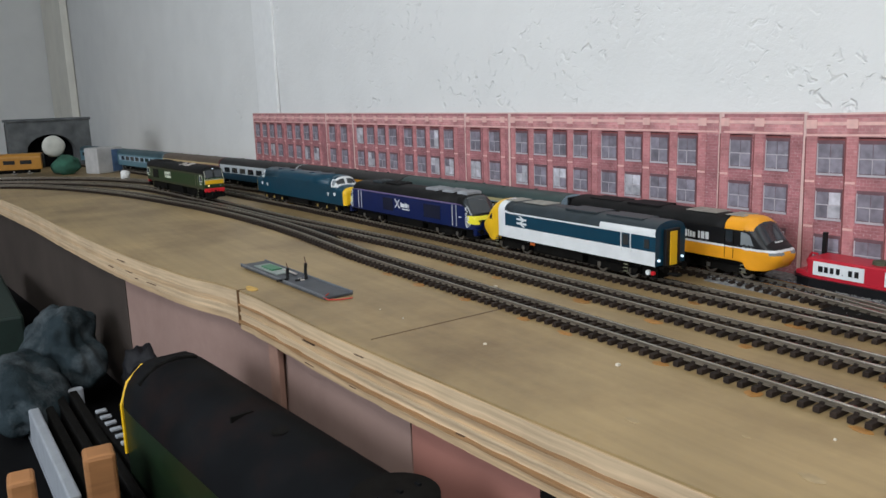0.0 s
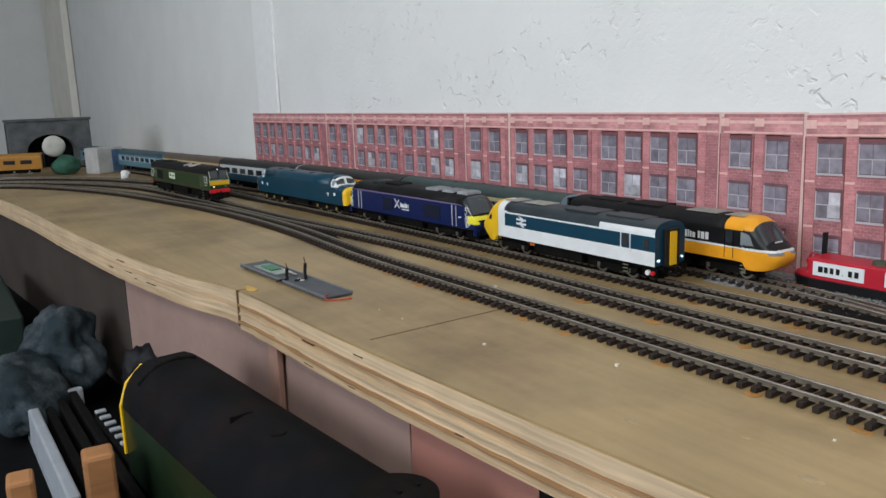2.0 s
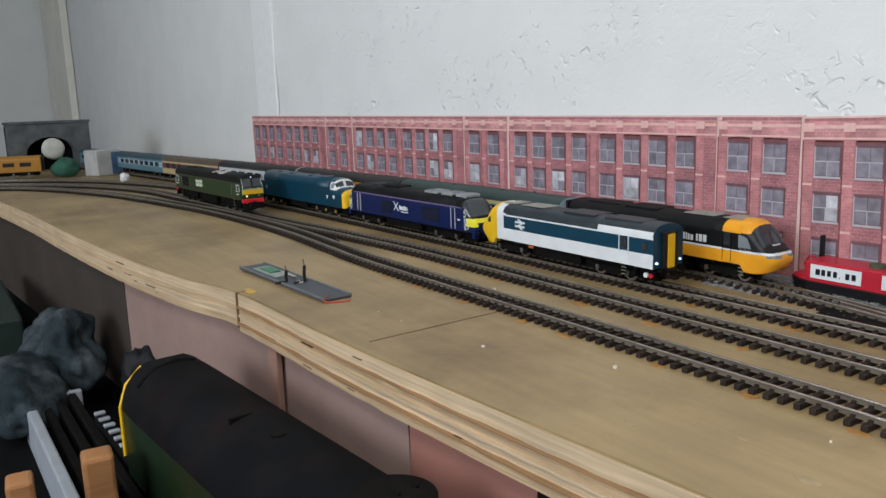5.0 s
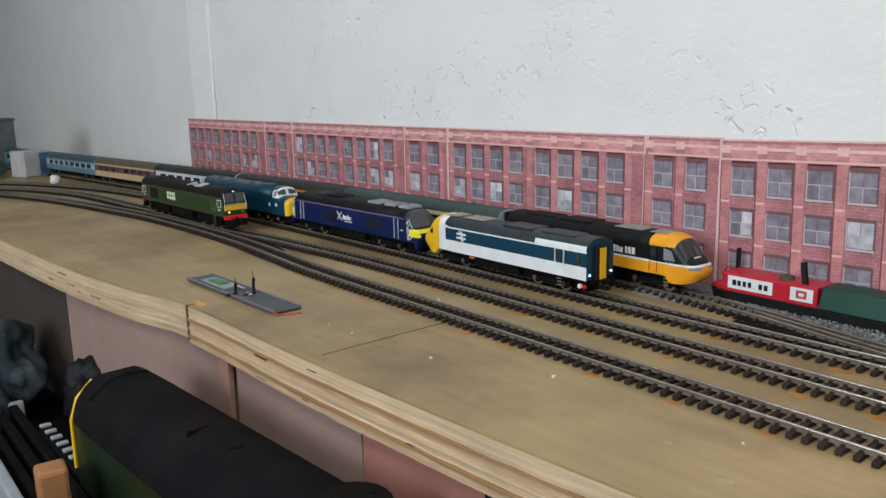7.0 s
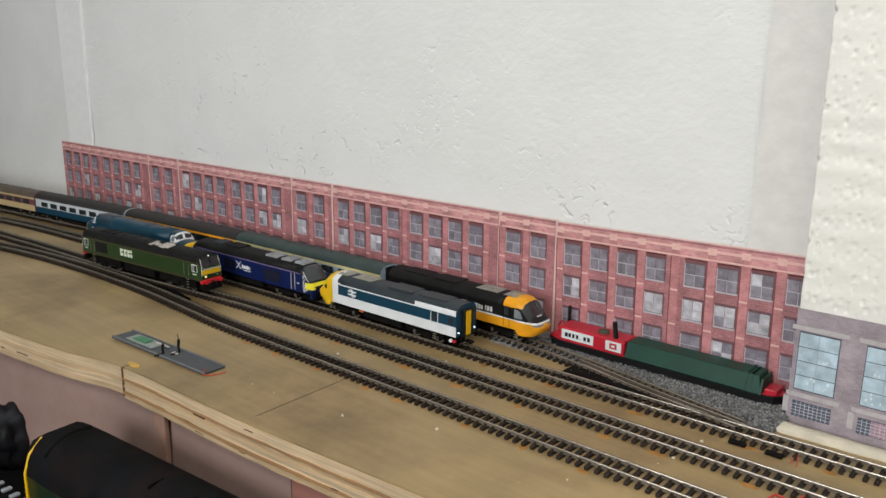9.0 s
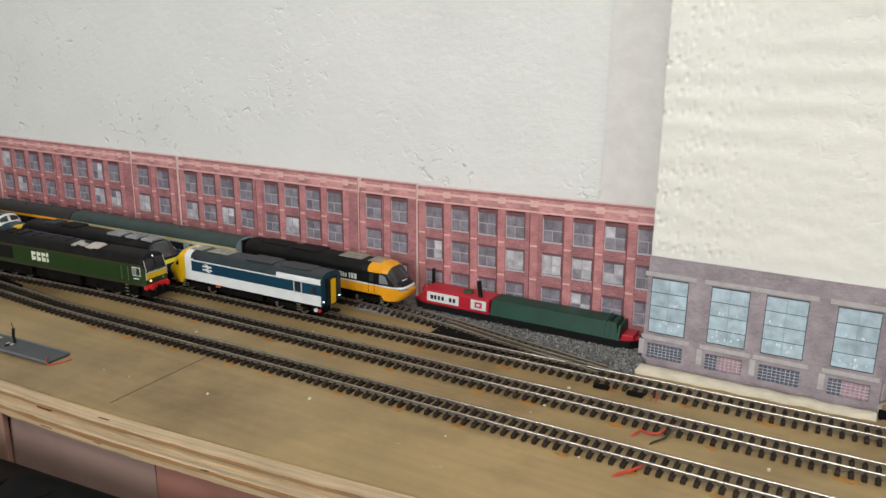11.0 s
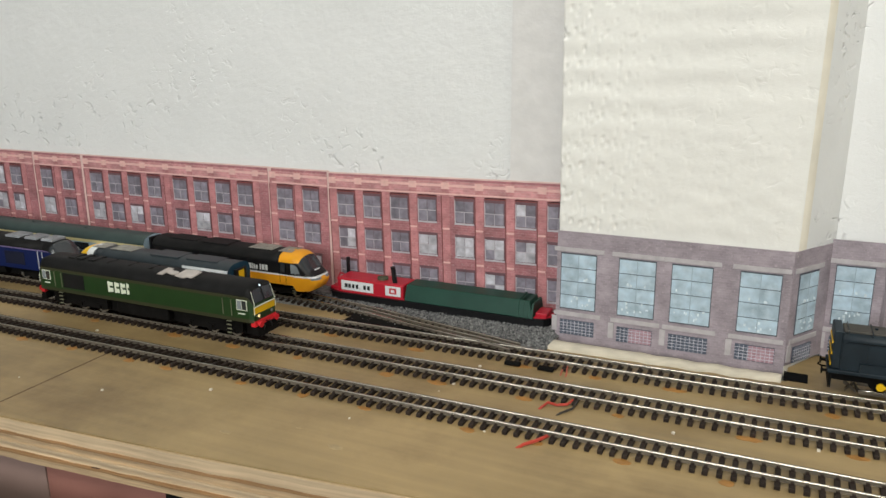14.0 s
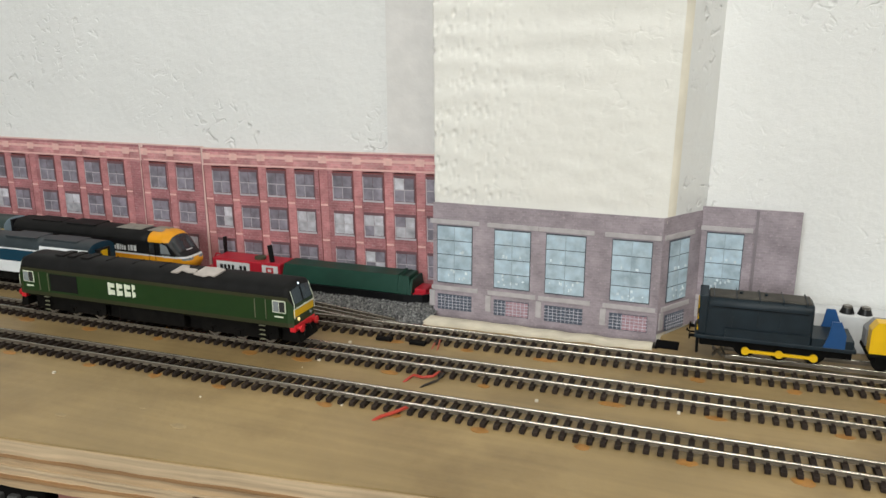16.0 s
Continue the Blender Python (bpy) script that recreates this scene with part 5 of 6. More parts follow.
    part("fuel_tank", box(-0.034, 0.034, -0.0145, 0.0145, 0.0048, zb, 0.0012), P_UNDER, t)
    centre_beam(t, r + 0.006, f - 0.006, zb)
    part("underframe", box(r + 0.006, f - 0.006, -0.0130, 0.0130, zb - 0.003, zb + 0.001), P_UNDER, t)
    for x in (-0.080, 0.080):
        bogie(t, x, (-0.0185, 0.0185), 0.0070, 0.0260)
    return t


def deltic(m, label):
    """Blue six-axle diesel with bonnets and white cab window surrounds."""
    t = thing("diesel_locomotive", label, "model train", m, "model locomotives")
    L, hw, zb, ze, zr = 0.2820, 0.0174, 0.0135, 0.0390, 0.0510
    f, r = L / 2, -L / 2
    levels = [zb, 0.0175, ze]
    part("body", shell([(x, hw, zb, zr) for x in (r + 0.040, -0.05, 0.05, f - 0.040)], levels, zr, lambda x, z, roof: 0, 2.3), P_DELTIC, t)
    prof = [(0.0, 0.0132, zb, 0.0315, 0.05), (0.0012, 0.0152, zb, 0.0350, 0.03), (0.0035, 0.0166, zb, 0.0372, 0.02), (0.008, hw, zb, 0.0384, 0.0), (0.0230, hw, zb, 0.0390, 0.0), (0.0236, hw, zb, 0.0396, 0.0), (0.0262, hw, zb, 0.0472, 0.0), (0.0285, hw, zb, 0.0498, 0.0), (0.0320, hw, zb, 0.0508, 0.0), (0.040, hw, zb, zr, 0.0)]

    def cab(d, y, z, top):
        if d < 0.0055 - 0.10 * max(0.0, z - 0.030):
            return "yellow_nose"
        if 0.0236 < d < 0.0268 and 0.0402 < z < 0.0468 and 0.0010 < abs(y) < 0.0138:
            return "windscreen"
        if 0.0262 < d < 0.0320 and 0.0385 < z < 0.0455 and abs(y) > 0.0130:
            return "cab_side_window"
        if 0.0225 < d < 0.0345 and z > 0.0362 and (z < 0.0466 or d < 0.0288):
            return "cab_surround"
        return "blue_end"

    for d, x in ((1, f), (-1, r)):
        nose(t, d, f, prof, {"yellow_nose": P_YELLOW, "windscreen": P_GLASS, "cab_side_window": P_GLASSPALE, "cab_surround": P_WHITE, "blue_end": P_DELTIC}, cab, (zb, ze, zr), 2.3, {"cab_surround": "white cab window surround"}, ("windscreen", "cab_side_window"))
        for s in (-1, 1):
            part("crest", cyl(pose(x - d * 0.0260, s * (hw + 0.0002), 0.0270, 90), 0.0026, 0.0006, 10), P_WHITE, t)
            bm = box(x - d * 0.0440 - 0.0026, x - d * 0.0440 + 0.0026, min(s * hw, s * (hw + 0.0004)), max(s * hw, s * (hw + 0.0004)), 0.0268, 0.0282)
            add_box(bm, x - d * 0.0440 - 0.0008, x - d * 0.0440 + 0.0012, min(s * hw, s * (hw + 0.0004)), max(s * hw, s * (hw + 0.0004)), 0.0238, 0.0268)
            part("emblem", bm, P_WHITE, t)
        buffers(t, x, d, 0.0120)
    for x in (-0.070, -0.030, 0.030, 0.070):
        part("roof_fan", cyl(pose(x, 0, zr - 0.0003), 0.0085, 0.0010, 24), P_DELTIC, t)
    part("fuel_tank", box(-0.028, 0.028, -0.0135, 0.0135, 0.0045, zb, 0.0012), P_UNDER, t)
    centre_beam(t, r + 0.006, f - 0.006, zb)
    part("underframe", box(r + 0.004, f - 0.004, -0.0130, 0.0130, zb - 0.003, zb + 0.001), P_UNDER, t)
    for x in (-0.084, 0.084):
        bogie(t, x, (-0.0270, 0.0, 0.0270), 0.0070, 0.0340, P_BRASS)
    return t


def coach(m, L, roof, band, upper, lower, glass, label, win=8):
    """A bogie coach with a roof, a waist band and a row of windows."""
    t = thing("railway_coach", label, "model coach", m, "model coaches")
    hw, zb, ze, zr = 0.0176, 0.0120, 0.0385, 0.0492
    levels = [zb, 0.0235, 0.0350, ze]

    def pick(x, z, rf):
        if rf:
            return 0
        return 3 if z < 0.0235 else (2 if z < 0.0350 else 1)

    st = [(x, hw, zb, zr) for x in (-L / 2, -L / 2 + 0.001, 0, L / 2 - 0.001, L / 2)]
    part("body", shell(st, levels, zr, pick, 2.3), [roof, band, upper, lower], t)
    pitch = (L - 0.03) / win
    for i in range(win):
        x = -L / 2 + 0.015 + pitch * (i + 0.5)
        on_sides("window", x - pitch * 0.34, x + pitch * 0.34, 0.0248, 0.0338, hw, glass, t, 0.0004, bevel=0.0)
    for d in (-1, 1):
        part("gangway", box(min(d * L / 2, d * (L / 2 + 0.003)), max(d * L / 2, d * (L / 2 + 0.003)), -0.0085, 0.0085, 0.0130, 0.0470, 0.0008), P_BLACK, t)
    centre_beam(t, -L / 2 + 0.008, L / 2 - 0.008, zb)
    part("underframe", box(-L / 2 + 0.01, L / 2 - 0.01, -0.0120, 0.0120, 0.0070, zb + 0.001), P_UNDER, t)
    for i in range(5):
        x = -0.09 * L / 0.3 + i * 0.045 * L / 0.3
        part("roof_vent", cyl(pose(x, 0.004 * (-1) ** i, zr), 0.0018, 0.0016, 10), roof, t)
    for x in (-L / 2 + 0.045, L / 2 - 0.045):
        bogie(t, x, (-0.0165, 0.0165), 0.0065, 0.0230)
    return t


hst_car(T3.place(-0.5715, 0.13, RAIL_TOP) @ pose(0, 0, 0, 0, 0, 180), "blue", "blue and white power car with a yellow nose and lit lamp")
class_68(T3.place(-0.8265, 0.16, RAIL_TOP), "dark blue diesel locomotive with a white cross and yellow nose")
deltic(T3.place(-1.113, 0.17, RAIL_TOP), "blue diesel locomotive with white window surrounds and yellow noses")
hst_car(T4.place(-0.5105, 0.13, RAIL_TOP), "black", "black and orange power car with a white waistline")
R_GREEN = mat("green_grey_roof", (0.034, 0.055, 0.052), 0.55, vary=0.15)
R_DARK = mat("dark_roof", (0.022, 0.020, 0.019), 0.6, vary=0.2)
R_BROWN = mat("brown_roof", (0.10, 0.075, 0.055), 0.6, vary=0.2)
R_TEAL = mat("teal_roof", (0.035, 0.070, 0.085), 0.5, vary=0.15)
C_CREAM = paint("cream_band", (0.62, 0.55, 0.28))
C_PALEBLUE = paint("pale_blue_side", (0.32, 0.42, 0.50))
C_NAVY = paint("navy_side", (0.03, 0.06, 0.10))
C_GREY = paint("pale_grey_side", (0.52, 0.55, 0.57))
C_TEAL = paint("teal_side", (0.10, 0.19, 0.23))
C_BUFF = paint("buff_side", (0.50, 0.38, 0.20))
C_PLUM = paint("plum_side", (0.14, 0.05, 0.06))
x = -0.632
for L, args in ((0.308, (R_GREEN, C_CREAM, C_PALEBLUE, C_NAVY, P_GLASS, "coach with a dark green roof and cream waist stripe")),
                (0.300, (R_DARK, P_ORANGE, P_BLACK, P_BLACK, P_GLASS, "dark coach with a thin orange stripe under its roof")),
                (0.290, (R_DARK, C_GREY, C_GREY, P_BLUE, P_GLASS, "blue and pale grey coach with a dark roof")),
                (0.285, (R_BROWN, C_BUFF, C_PLUM, C_BUFF, P_GLASS, "buff and plum coach with a brown roof")),
                (0.285, (R_TEAL, C_TEAL, C_PALEBLUE, C_TEAL, P_GLASS, "teal coach with a pale window band")),
                (0.285, (R_TEAL, C_TEAL, C_TEAL, C_TEAL, P_GLASS, "plain teal coach at the end of the train"))):
    coach(T4.place(x - L / 2, L - 0.09, RAIL_TOP), L - 0.007, *args)
    x -= L - 0.004

MOVER, MOVER_WHEELS = class_66("dark green diesel locomotive with cream lettering and red buffer beam")


# ---- shunter ----
def shunter(m):
    t = thing("shunting_engine", "weathered dark blue shunter with yellow coupling rods", "model train", m, "model locomotives")
    body = paint("grimy_blue", (0.009, 0.017, 0.024), 0.5, 0.3)
    bright = paint("royal_blue", (0.020, 0.075, 0.21))
    part("footplate", box(-0.062, 0.052, -0.0165, 0.0165, 0.0135, 0.0165, 0.0005), body, t)
    bm = shell([(-0.054, 0.0130, 0.0160, 0.0460), (-0.0535, 0.0136, 0.0160, 0.0470), (0.020, 0.0136, 0.0160, 0.0470), (0.0215, 0.0126, 0.0160, 0.0455)], [0.016, 0.041], 0.0470, lambda x, z, r: 0, 2.4)
    part("bonnet", bm, body, t)
    part("bonnet_top", box(-0.0530, 0.0200, -0.0095, 0.0095, 0.0455, 0.0476, 0.0008), mat("grey_brown_top", (0.055, 0.050, 0.042), 0.8, vary=0.3, scale=60), t, "grey-brown bonnet top, paler than the sides")
    for k in range(5):
        part("top_rib", box(-0.0500 + k * 0.0165, -0.0494 + k * 0.0165, -0.0120, 0.0120, 0.0440, 0.0482), body, t)
    part("radiator_housing", box(-0.060, -0.0535, -0.0142, 0.0142, 0.0165, 0.0482, 0.0010), body, t)
    for k in range(5):
        part("stripe", box(-0.0607, -0.0598, -0.0135, 0.0135, 0.0190 + k * 0.0045, 0.0212 + k * 0.0045), P_YELLOW if k % 2 == 0 else P_BLACK, t)
    for x in (-0.045, -0.028, -0.010, 0.006):
        on_sides("bonnet_door", x - 0.0075, x + 0.0075, 0.0245, 0.0385, 0.0136, body, t, 0.0005)
    on_sides("side_tank", -0.040, 0.020, 0.0165, 0.0235, 0.0130, body, t, 0.0030)
    on_sides("grab_rail", -0.050, 0.018, 0.0395, 0.0398, 0.0136, P_UNDER, t, 0.0008)
    for x in (-0.030, -0.012):
        part("roof_fitting", cyl(pose(x, 0, 0.0480), 0.0012, 0.0022, 12), body, t)
    part("cab_base", side_plate([(0.0215, 0.0165), (0.050, 0.0165), (0.050, 0.0225), (0.0215, 0.0225)], -0.0155, 0.0155), body, t)
    part("cab_side", side_plate([(0.029, 0.0160), (0.044, 0.0160), (0.044, 0.0270), (0.040, 0.0370), (0.0335, 0.0370), (0.0320, 0.0260)], -0.0162, -0.0150), bright, t, "bright blue broken cab side")
    part("cab_side", side_plate([(0.029, 0.0160), (0.044, 0.0160), (0.044, 0.0270), (0.040, 0.0370), (0.0335, 0.0370), (0.0320, 0.0260)], 0.0150, 0.0162), bright, t)
    for x in (-0.024, 0.0, 0.024):
        bm = bmesh.new()
        for s in (-1, 1):
            add_cyl(bm, pose(x, s * 0.0085, 0.0090, 90), 0.0090, 0.0025, 28)
        part("wheelset", bm, P_UNDER, t)
    for s in (-1, 1):
        bm = bmesh.new()
        for x in (-0.024, 0.0, 0.024):
            add_cyl(bm, pose(x, s * 0.0145, 0.0062, 90), 0.0030, 0.0018, 16)
        for x in (-0.012, 0.012):
            add_box(bm, x - 0.0115, x + 0.0115, s * 0.0145 - 0.0007, s * 0.0145 + 0.0007, 0.0051, 0.0073)
        part("coupling_rod", bm, P_YELLOW, t, "yellow coupling rods")
    part("frame", box(-0.058, 0.050, -0.0120, 0.0120, 0.0070, 0.0140), P_UNDER, t)
    part("hook", tube([(-0.060, 0, 0.0125), (-0.065, 0, 0.0125), (-0.068, 0, 0.0135), (-0.0675, 0, 0.0150)], 0.0008), P_UNDER, t)
    buffers(t, -0.061, -1, 0.0135)
    part("cab_step", box(-0.0605, -0.0585, -0.0150, 0.0150, 0.0010, 0.0130), P_UNDER, t)
    return t


shunter(T5.place(0.1612, 0.06, RAIL_TOP))
# flat wagon and yellow machine behind the shunter
t = thing("works_wagon", "grey wagon with yellow crane frame behind the shunter", "model wagon", T5.place(0.2300, 0.03, RAIL_TOP), "model wagons")
part("deck", box(-0.015, 0.055, -0.0150, 0.0150, 0.0120, 0.0150, 0.0006), P_UNDER, t)
part("body", side_plate([(-0.014, 0.0150), (0.050, 0.0150), (0.050, 0.0340), (-0.008, 0.0340), (-0.014, 0.0270)], 0.001, 0.0150), mat("weathered_grey", (0.24, 0.24, 0.25), 0.6, vary=0.2), t)
part("crane_frame", side_plate([(-0.014, 0.0150), (0.003, 0.0150), (0.003, 0.0330), (-0.004, 0.0390), (-0.010, 0.0390), (-0.014, 0.0330)], -0.0150, -0.0040), P_YELLOW, t)
part("crane_cab", box(0.004, 0.034, -0.0150, -0.002, 0.0150, 0.0400, 0.0008), paint("faded_teal", (0.06, 0.13, 0.15)), t)
for x in (-0.004, 0.040):
    bm = bmesh.new()
    for s in (-1, 1):
        add_cyl(bm, pose(x, s * 0.0085, 0.0065, 90), 0.0065, 0.0025, 24)
    add_box(bm, x - 0.004, x + 0.004, -0.0125, 0.0125, 0.0080, 0.0120)
    part("wheelset", bm, P_UNDER, t)

# ---- narrow boat ----
RED = paint("boat_red", (0.46, 0.018, 0.035))
BOATGREEN = mat("boat_green", (0.012, 0.050, 0.034), 0.42, vary=0.1, scale=50, spec=0.2)
b = thing("narrow_boat", "red and dark green model canal boat on grey ballast", "model boat", pose(-0.003, 0, 0.0002))
BX0, BX1, BY0, BY1 = -0.405, -0.1405, 0.630, 0.664


def boat_outline(g):
    ym = (BY0 + BY1) / 2
    hw = (BY1 - BY0) / 2 + g
    pts = [(BX0 + 0.002 - g, ym - hw * 0.35), (BX0 + 0.008 - g, ym - hw * 0.8), (BX0 + 0.020, ym - hw), (BX1 - 0.030, ym - hw), (BX1 - 0.012, ym - hw * 0.75), (BX1 - 0.003 + g, ym - hw * 0.25), (BX1 - 0.003 + g, ym + hw * 0.25), (BX1 - 0.012, ym + hw * 0.75), (BX1 - 0.030, ym + hw), (BX0 + 0.020, ym + hw), (BX0 + 0.008 - g, ym + hw * 0.8), (BX0 + 0.002 - g, ym + hw * 0.35)]
    return pts


part("hull", prism(boat_outline(0.0), 0.0, 0.0085), P_BLACK, b, "black hull")
part("gunwale", prism(boat_outline(0.0012), 0.0085, 0.0100), P_BLACK, b)
part("deck", prism(boat_outline(-0.002), 0.0100, 0.0108), RED, b)
part("cabin", box(-0.389, -0.307, BY0 + 0.003, BY1 - 0.003, 0.0100, 0.0255, 0.0012), RED, b, "red cabin")
part("stern_lip", box(-0.400, -0.390, BY0 + 0.006, BY1 - 0.006, 0.0100, 0.0140, 0.0010), RED, b)
part("name_board", box(-0.3835, -0.3435, BY0 + 0.0024, BY0 + 0.0031, 0.0125, 0.0232), P_WHITE, b, "white name board")
for i, (wd, gap) in enumerate(((0.0044, 0.0008), (0.0036, 0.001), (0.0034, 0.001), (0.0034, 0.0012), (0.0008, 0.0018), (0.0036, 0.001), (0.0038, 0.0))):
    x0 = -0.3790 + i * 0.00475
    part("lettering_bar", box(x0, x0 + wd * 0.8, BY0 + 0.0020, BY0 + 0.0025, 0.0155, 0.0200 if wd > 0.001 else 0.0162), P_BLACK, b)
part("sign", box(-0.3285, -0.3100, BY0 + 0.0024, BY0 + 0.0031, 0.0125, 0.0232), P_WHITE, b, "white square sign")
part("sign_mark", box(-0.3235, -0.3150, BY0 + 0.0020, BY0 + 0.0025, 0.0150, 0.0212), paint("sign_red", (0.5, 0.05, 0.06)), b)
part("sign_centre", box(-0.3212, -0.3172, BY0 + 0.0017, BY0 + 0.0021, 0.0168, 0.0194), P_WHITE, b)
bm = box(-0.305, -0.163, BY0 + 0.0004, BY1 - 0.0004, 0.0100, 0.0268, 0.0007)
for v in bm.verts:
    lean = max(0.0, v.co.z - 0.0100) / 0.0168
    v.co.y += (0.0052 if v.co.y < (BY0 + BY1) / 2 else -0.0052) * lean
    v.co.x += (-0.004 if v.co.x > -0.2 else 0.001) * lean
part("hold_cover", bm, BOATGREEN, b, "dark green hold cover with leaning sides")
bm = bmesh.new()
for i in range(4):
    vs = add_box(bm, -0.1795 + i * 0.0050, -0.1775 + i * 0.0050, BY0 - 0.0002, BY1 + 0.0002, 0.0100, 0.0280 - i * 0.0012)
    for v in vs:
        if v.co.z > 0.02:
            v.co.y += 0.0052 if v.co.y < (BY0 + BY1) / 2 else -0.0052
part("cover_ribs", bm, BOATGREEN, b)
part("chimney", cyl(pose(-0.3215, BY0 + 0.010, 0.0340, 0, -8, 0), 0.0026, 0.0180, 14), P_BLACK, b, "black chimney pipe")
part("chimney_base", cyl(pose(-0.3385, BY0 + 0.016, 0.0268), 0.0060, 0.0026, 14), mat("dark_roof_box", (0.06, 0.07, 0.04), 0.7), b)
part("tiller", tube([(-0.393, 0.646, 0.012), (-0.3965, 0.646, 0.020), (-0.393, 0.646, 0.0265), (-0.388, 0.646, 0.0262)], 0.0010), RED, b, "red swan-neck tiller")
part("post", box(-0.3915, -0.3885, BY1 - 0.007, BY1 - 0.004, 0.0100, 0.0420), P_BLACK, b)
part("bow_locker", box(-0.162, -0.150, BY0 + 0.007, BY1 - 0.007, 0.0100, 0.0150, 0.0010), RED, b)

# ---- board clutter ----
d = thing("circuit_chassis", "dark grey model chassis plate with circuit board and wires", "model part", pose(-0.6985, 0.3285, 0.0008, 0, 0.4, 3.4))
part("plate", box(-0.0850, 0.0850, -0.0132, 0.0132, 0.0, 0.0022, 0.0005), mat("chassis_grey", (0.052, 0.057, 0.065), 0.5, vary=0.2, scale=60), d)
for s in (-1, 1):
    part("rim", box(-0.0850, 0.0850, s * 0.0126 - 0.0006, s * 0.0126 + 0.0006, 0.0020, 0.0034), mat("rim_grey", (0.13, 0.14, 0.155), 0.5), d)
part("circuit_board", box(-0.066, -0.016, -0.0075, 0.0090, 0.0022, 0.0034, 0.0003), mat("pale_board", (0.24, 0.27, 0.25), 0.5, vary=0.2, scale=120), d, "pale circuit board")
part("green_chip", box(-0.056, -0.032, -0.0045, 0.0055, 0.0034, 0.0044), mat("pcb_green", (0.03, 0.17, 0.07), 0.4, vary=0.3, scale=200), d)
part("solder_pad", box(0.012, 0.020, -0.001, 0.003, 0.0022, 0.0034, 0.0006), P_SILVER, d)
part("contact_strip", box(-0.026, -0.002, 0.0045, 0.0068, 0.0034, 0.0042), P_SILVER, d)
for x, y, h in ((0.0060, -0.0070, 0.0170), (0.0160, 0.0060, 0.0225)):
    part("wire", tube([(x, y, 0.0022), (x - 0.0010, y, h * 0.4), (x - 0.0004, y + 0.0005, h * 0.75)], 0.0015, 8), P_BLACK, d, "black upright wire")
    part("wire_end", tube([(x - 0.0004, y + 0.0005, h * 0.75), (x - 0.0016, y, h)], 0.0005, 6), mat("copper", (0.16, 0.09, 0.055), 0.5, 0.5), d)
    part("lower_wire", tube([(x, y - 0.001, 0.0024), (x + 0.001, y - 0.006, 0.0030), (x + 0.0005, y - 0.011, 0.0028)], 0.0011, 8), P_BLACK, d)
W_RED = mat("red_wire", (0.45, 0.05, 0.03), 0.5)
part("red_lead", tube([(0.078, -0.006, 0.003), (0.083, -0.013, 0.002), (0.088, -0.012, 0.0008), (0.093, -0.004, 0.0006), (0.096, 0.006, 0.0008)], 0.0006), W_RED, d, "thin red wire")
W_PALE = mat("faded_red_wire", (0.36, 0.10, 0.06), 0.6)
W_BLACK = mat("black_wire", (0.03, 0.025, 0.02), 0.6)
w = tagged(part("track_wire", tube([(-0.106, 0.551, 0.0035), (-0.105, 0.545, 0.0022), (-0.1035, 0.538, 0.0008), (-0.1025, 0.531, -0.001)], 0.0008), W_PALE), "short faded red track feed wire in the board", "wire", "track wires")
w = tagged(part("track_wire", tube([(-0.108, 0.551, 0.0035), (-0.1085, 0.545, 0.0024), (-0.108, 0.538, 0.0008), (-0.1075, 0.532, -0.001)], 0.0008), W_PALE), "short faded red track feed wire in the board", "wire", "track wires")
w = tagged(part("track_wire", tube([(-0.083, 0.4860, 0.003), (-0.085, 0.477, 0.0030), (-0.092, 0.4735, 0.0026), (-0.100, 0.4760, 0.0022), (-0.103, 0.4685, 0.0008), (-0.1045, 0.466, -0.001)], 0.0011), W_RED), "looped red track feed wire", "wire", "track wires")
w = tagged(part("track_wire", tube([(-0.079, 0.4850, 0.003), (-0.080, 0.474, 0.0020), (-0.087, 0.464, 0.0010), (-0.0895, 0.461, -0.001)], 0.0009), W_BLACK), "dark track feed wire", "wire", "track wires")
w = tagged(part("track_wire", tube([(-0.083, 0.424, 0.003), (-0.089, 0.414, 0.0024), (-0.096, 0.407, 0.0014), (-0.100, 0.403, -0.001)], 0.0013), W_RED), "dark red track feed wire by the front track", "wire", "track wires")
# chips and glue stains on the board
GLUE = mat("dried_glue", (0.36, 0.175, 0.045), 0.35, vary=0.25, scale=80)
rnd = random.Random(12)


def blot(x, y, rx, ry, z, material, name, label, cat):
    n = 18
    pts = []
    ph = rnd.random() * 9
    for i in range(n):
        a = 2 * math.pi * i / n
        k = 1 + 0.28 * noise.noise(Vector((math.cos(a) * 1.6 + ph, math.sin(a) * 1.6, ph)))
        pts.append((x + rx * k * math.cos(a), y + ry * k * math.sin(a)))
    return tagged(part(name, prism(pts, z - 0.0004, z), material), label, cat, "dried glue stains")


for line, side, x0, x1, step in ((T1, -1, -0.66, 0.55, 0.062), (T2, -1, -0.66, 0.55, 0.075), (T3, -1, -0.42, 0.55, 0.085)):
    x = x0
    while x < x1:
        p, _ = line.at(line.s_at_x(x))
        blot(x + rnd.uniform(-0.01, 0.01), p.y - 0.0165 - rnd.uniform(0, 0.003), rnd.uniform(0.004, 0.009), rnd.uniform(0.0025, 0.0045), 0.0004, GLUE, "glue_stain", "brown dried glue stain beside the sleepers", "stain")
        x += step * rnd.uniform(0.7, 1.3)
SCUFF = mat("board_scuff", (0.38, 0.285, 0.155), 0.6, vary=0.2, scale=120)
for x, y, rx, ry in ((-0.215, 0.352, 0.006, 0.003), (-0.300, 0.338, 0.005, 0.002), (-0.255, 0.365, 0.002, 0.001)):
    blot(x, y, rx, ry, 0.0003, SCUFF, "scuff", "pale scuff on the board top", "stain")
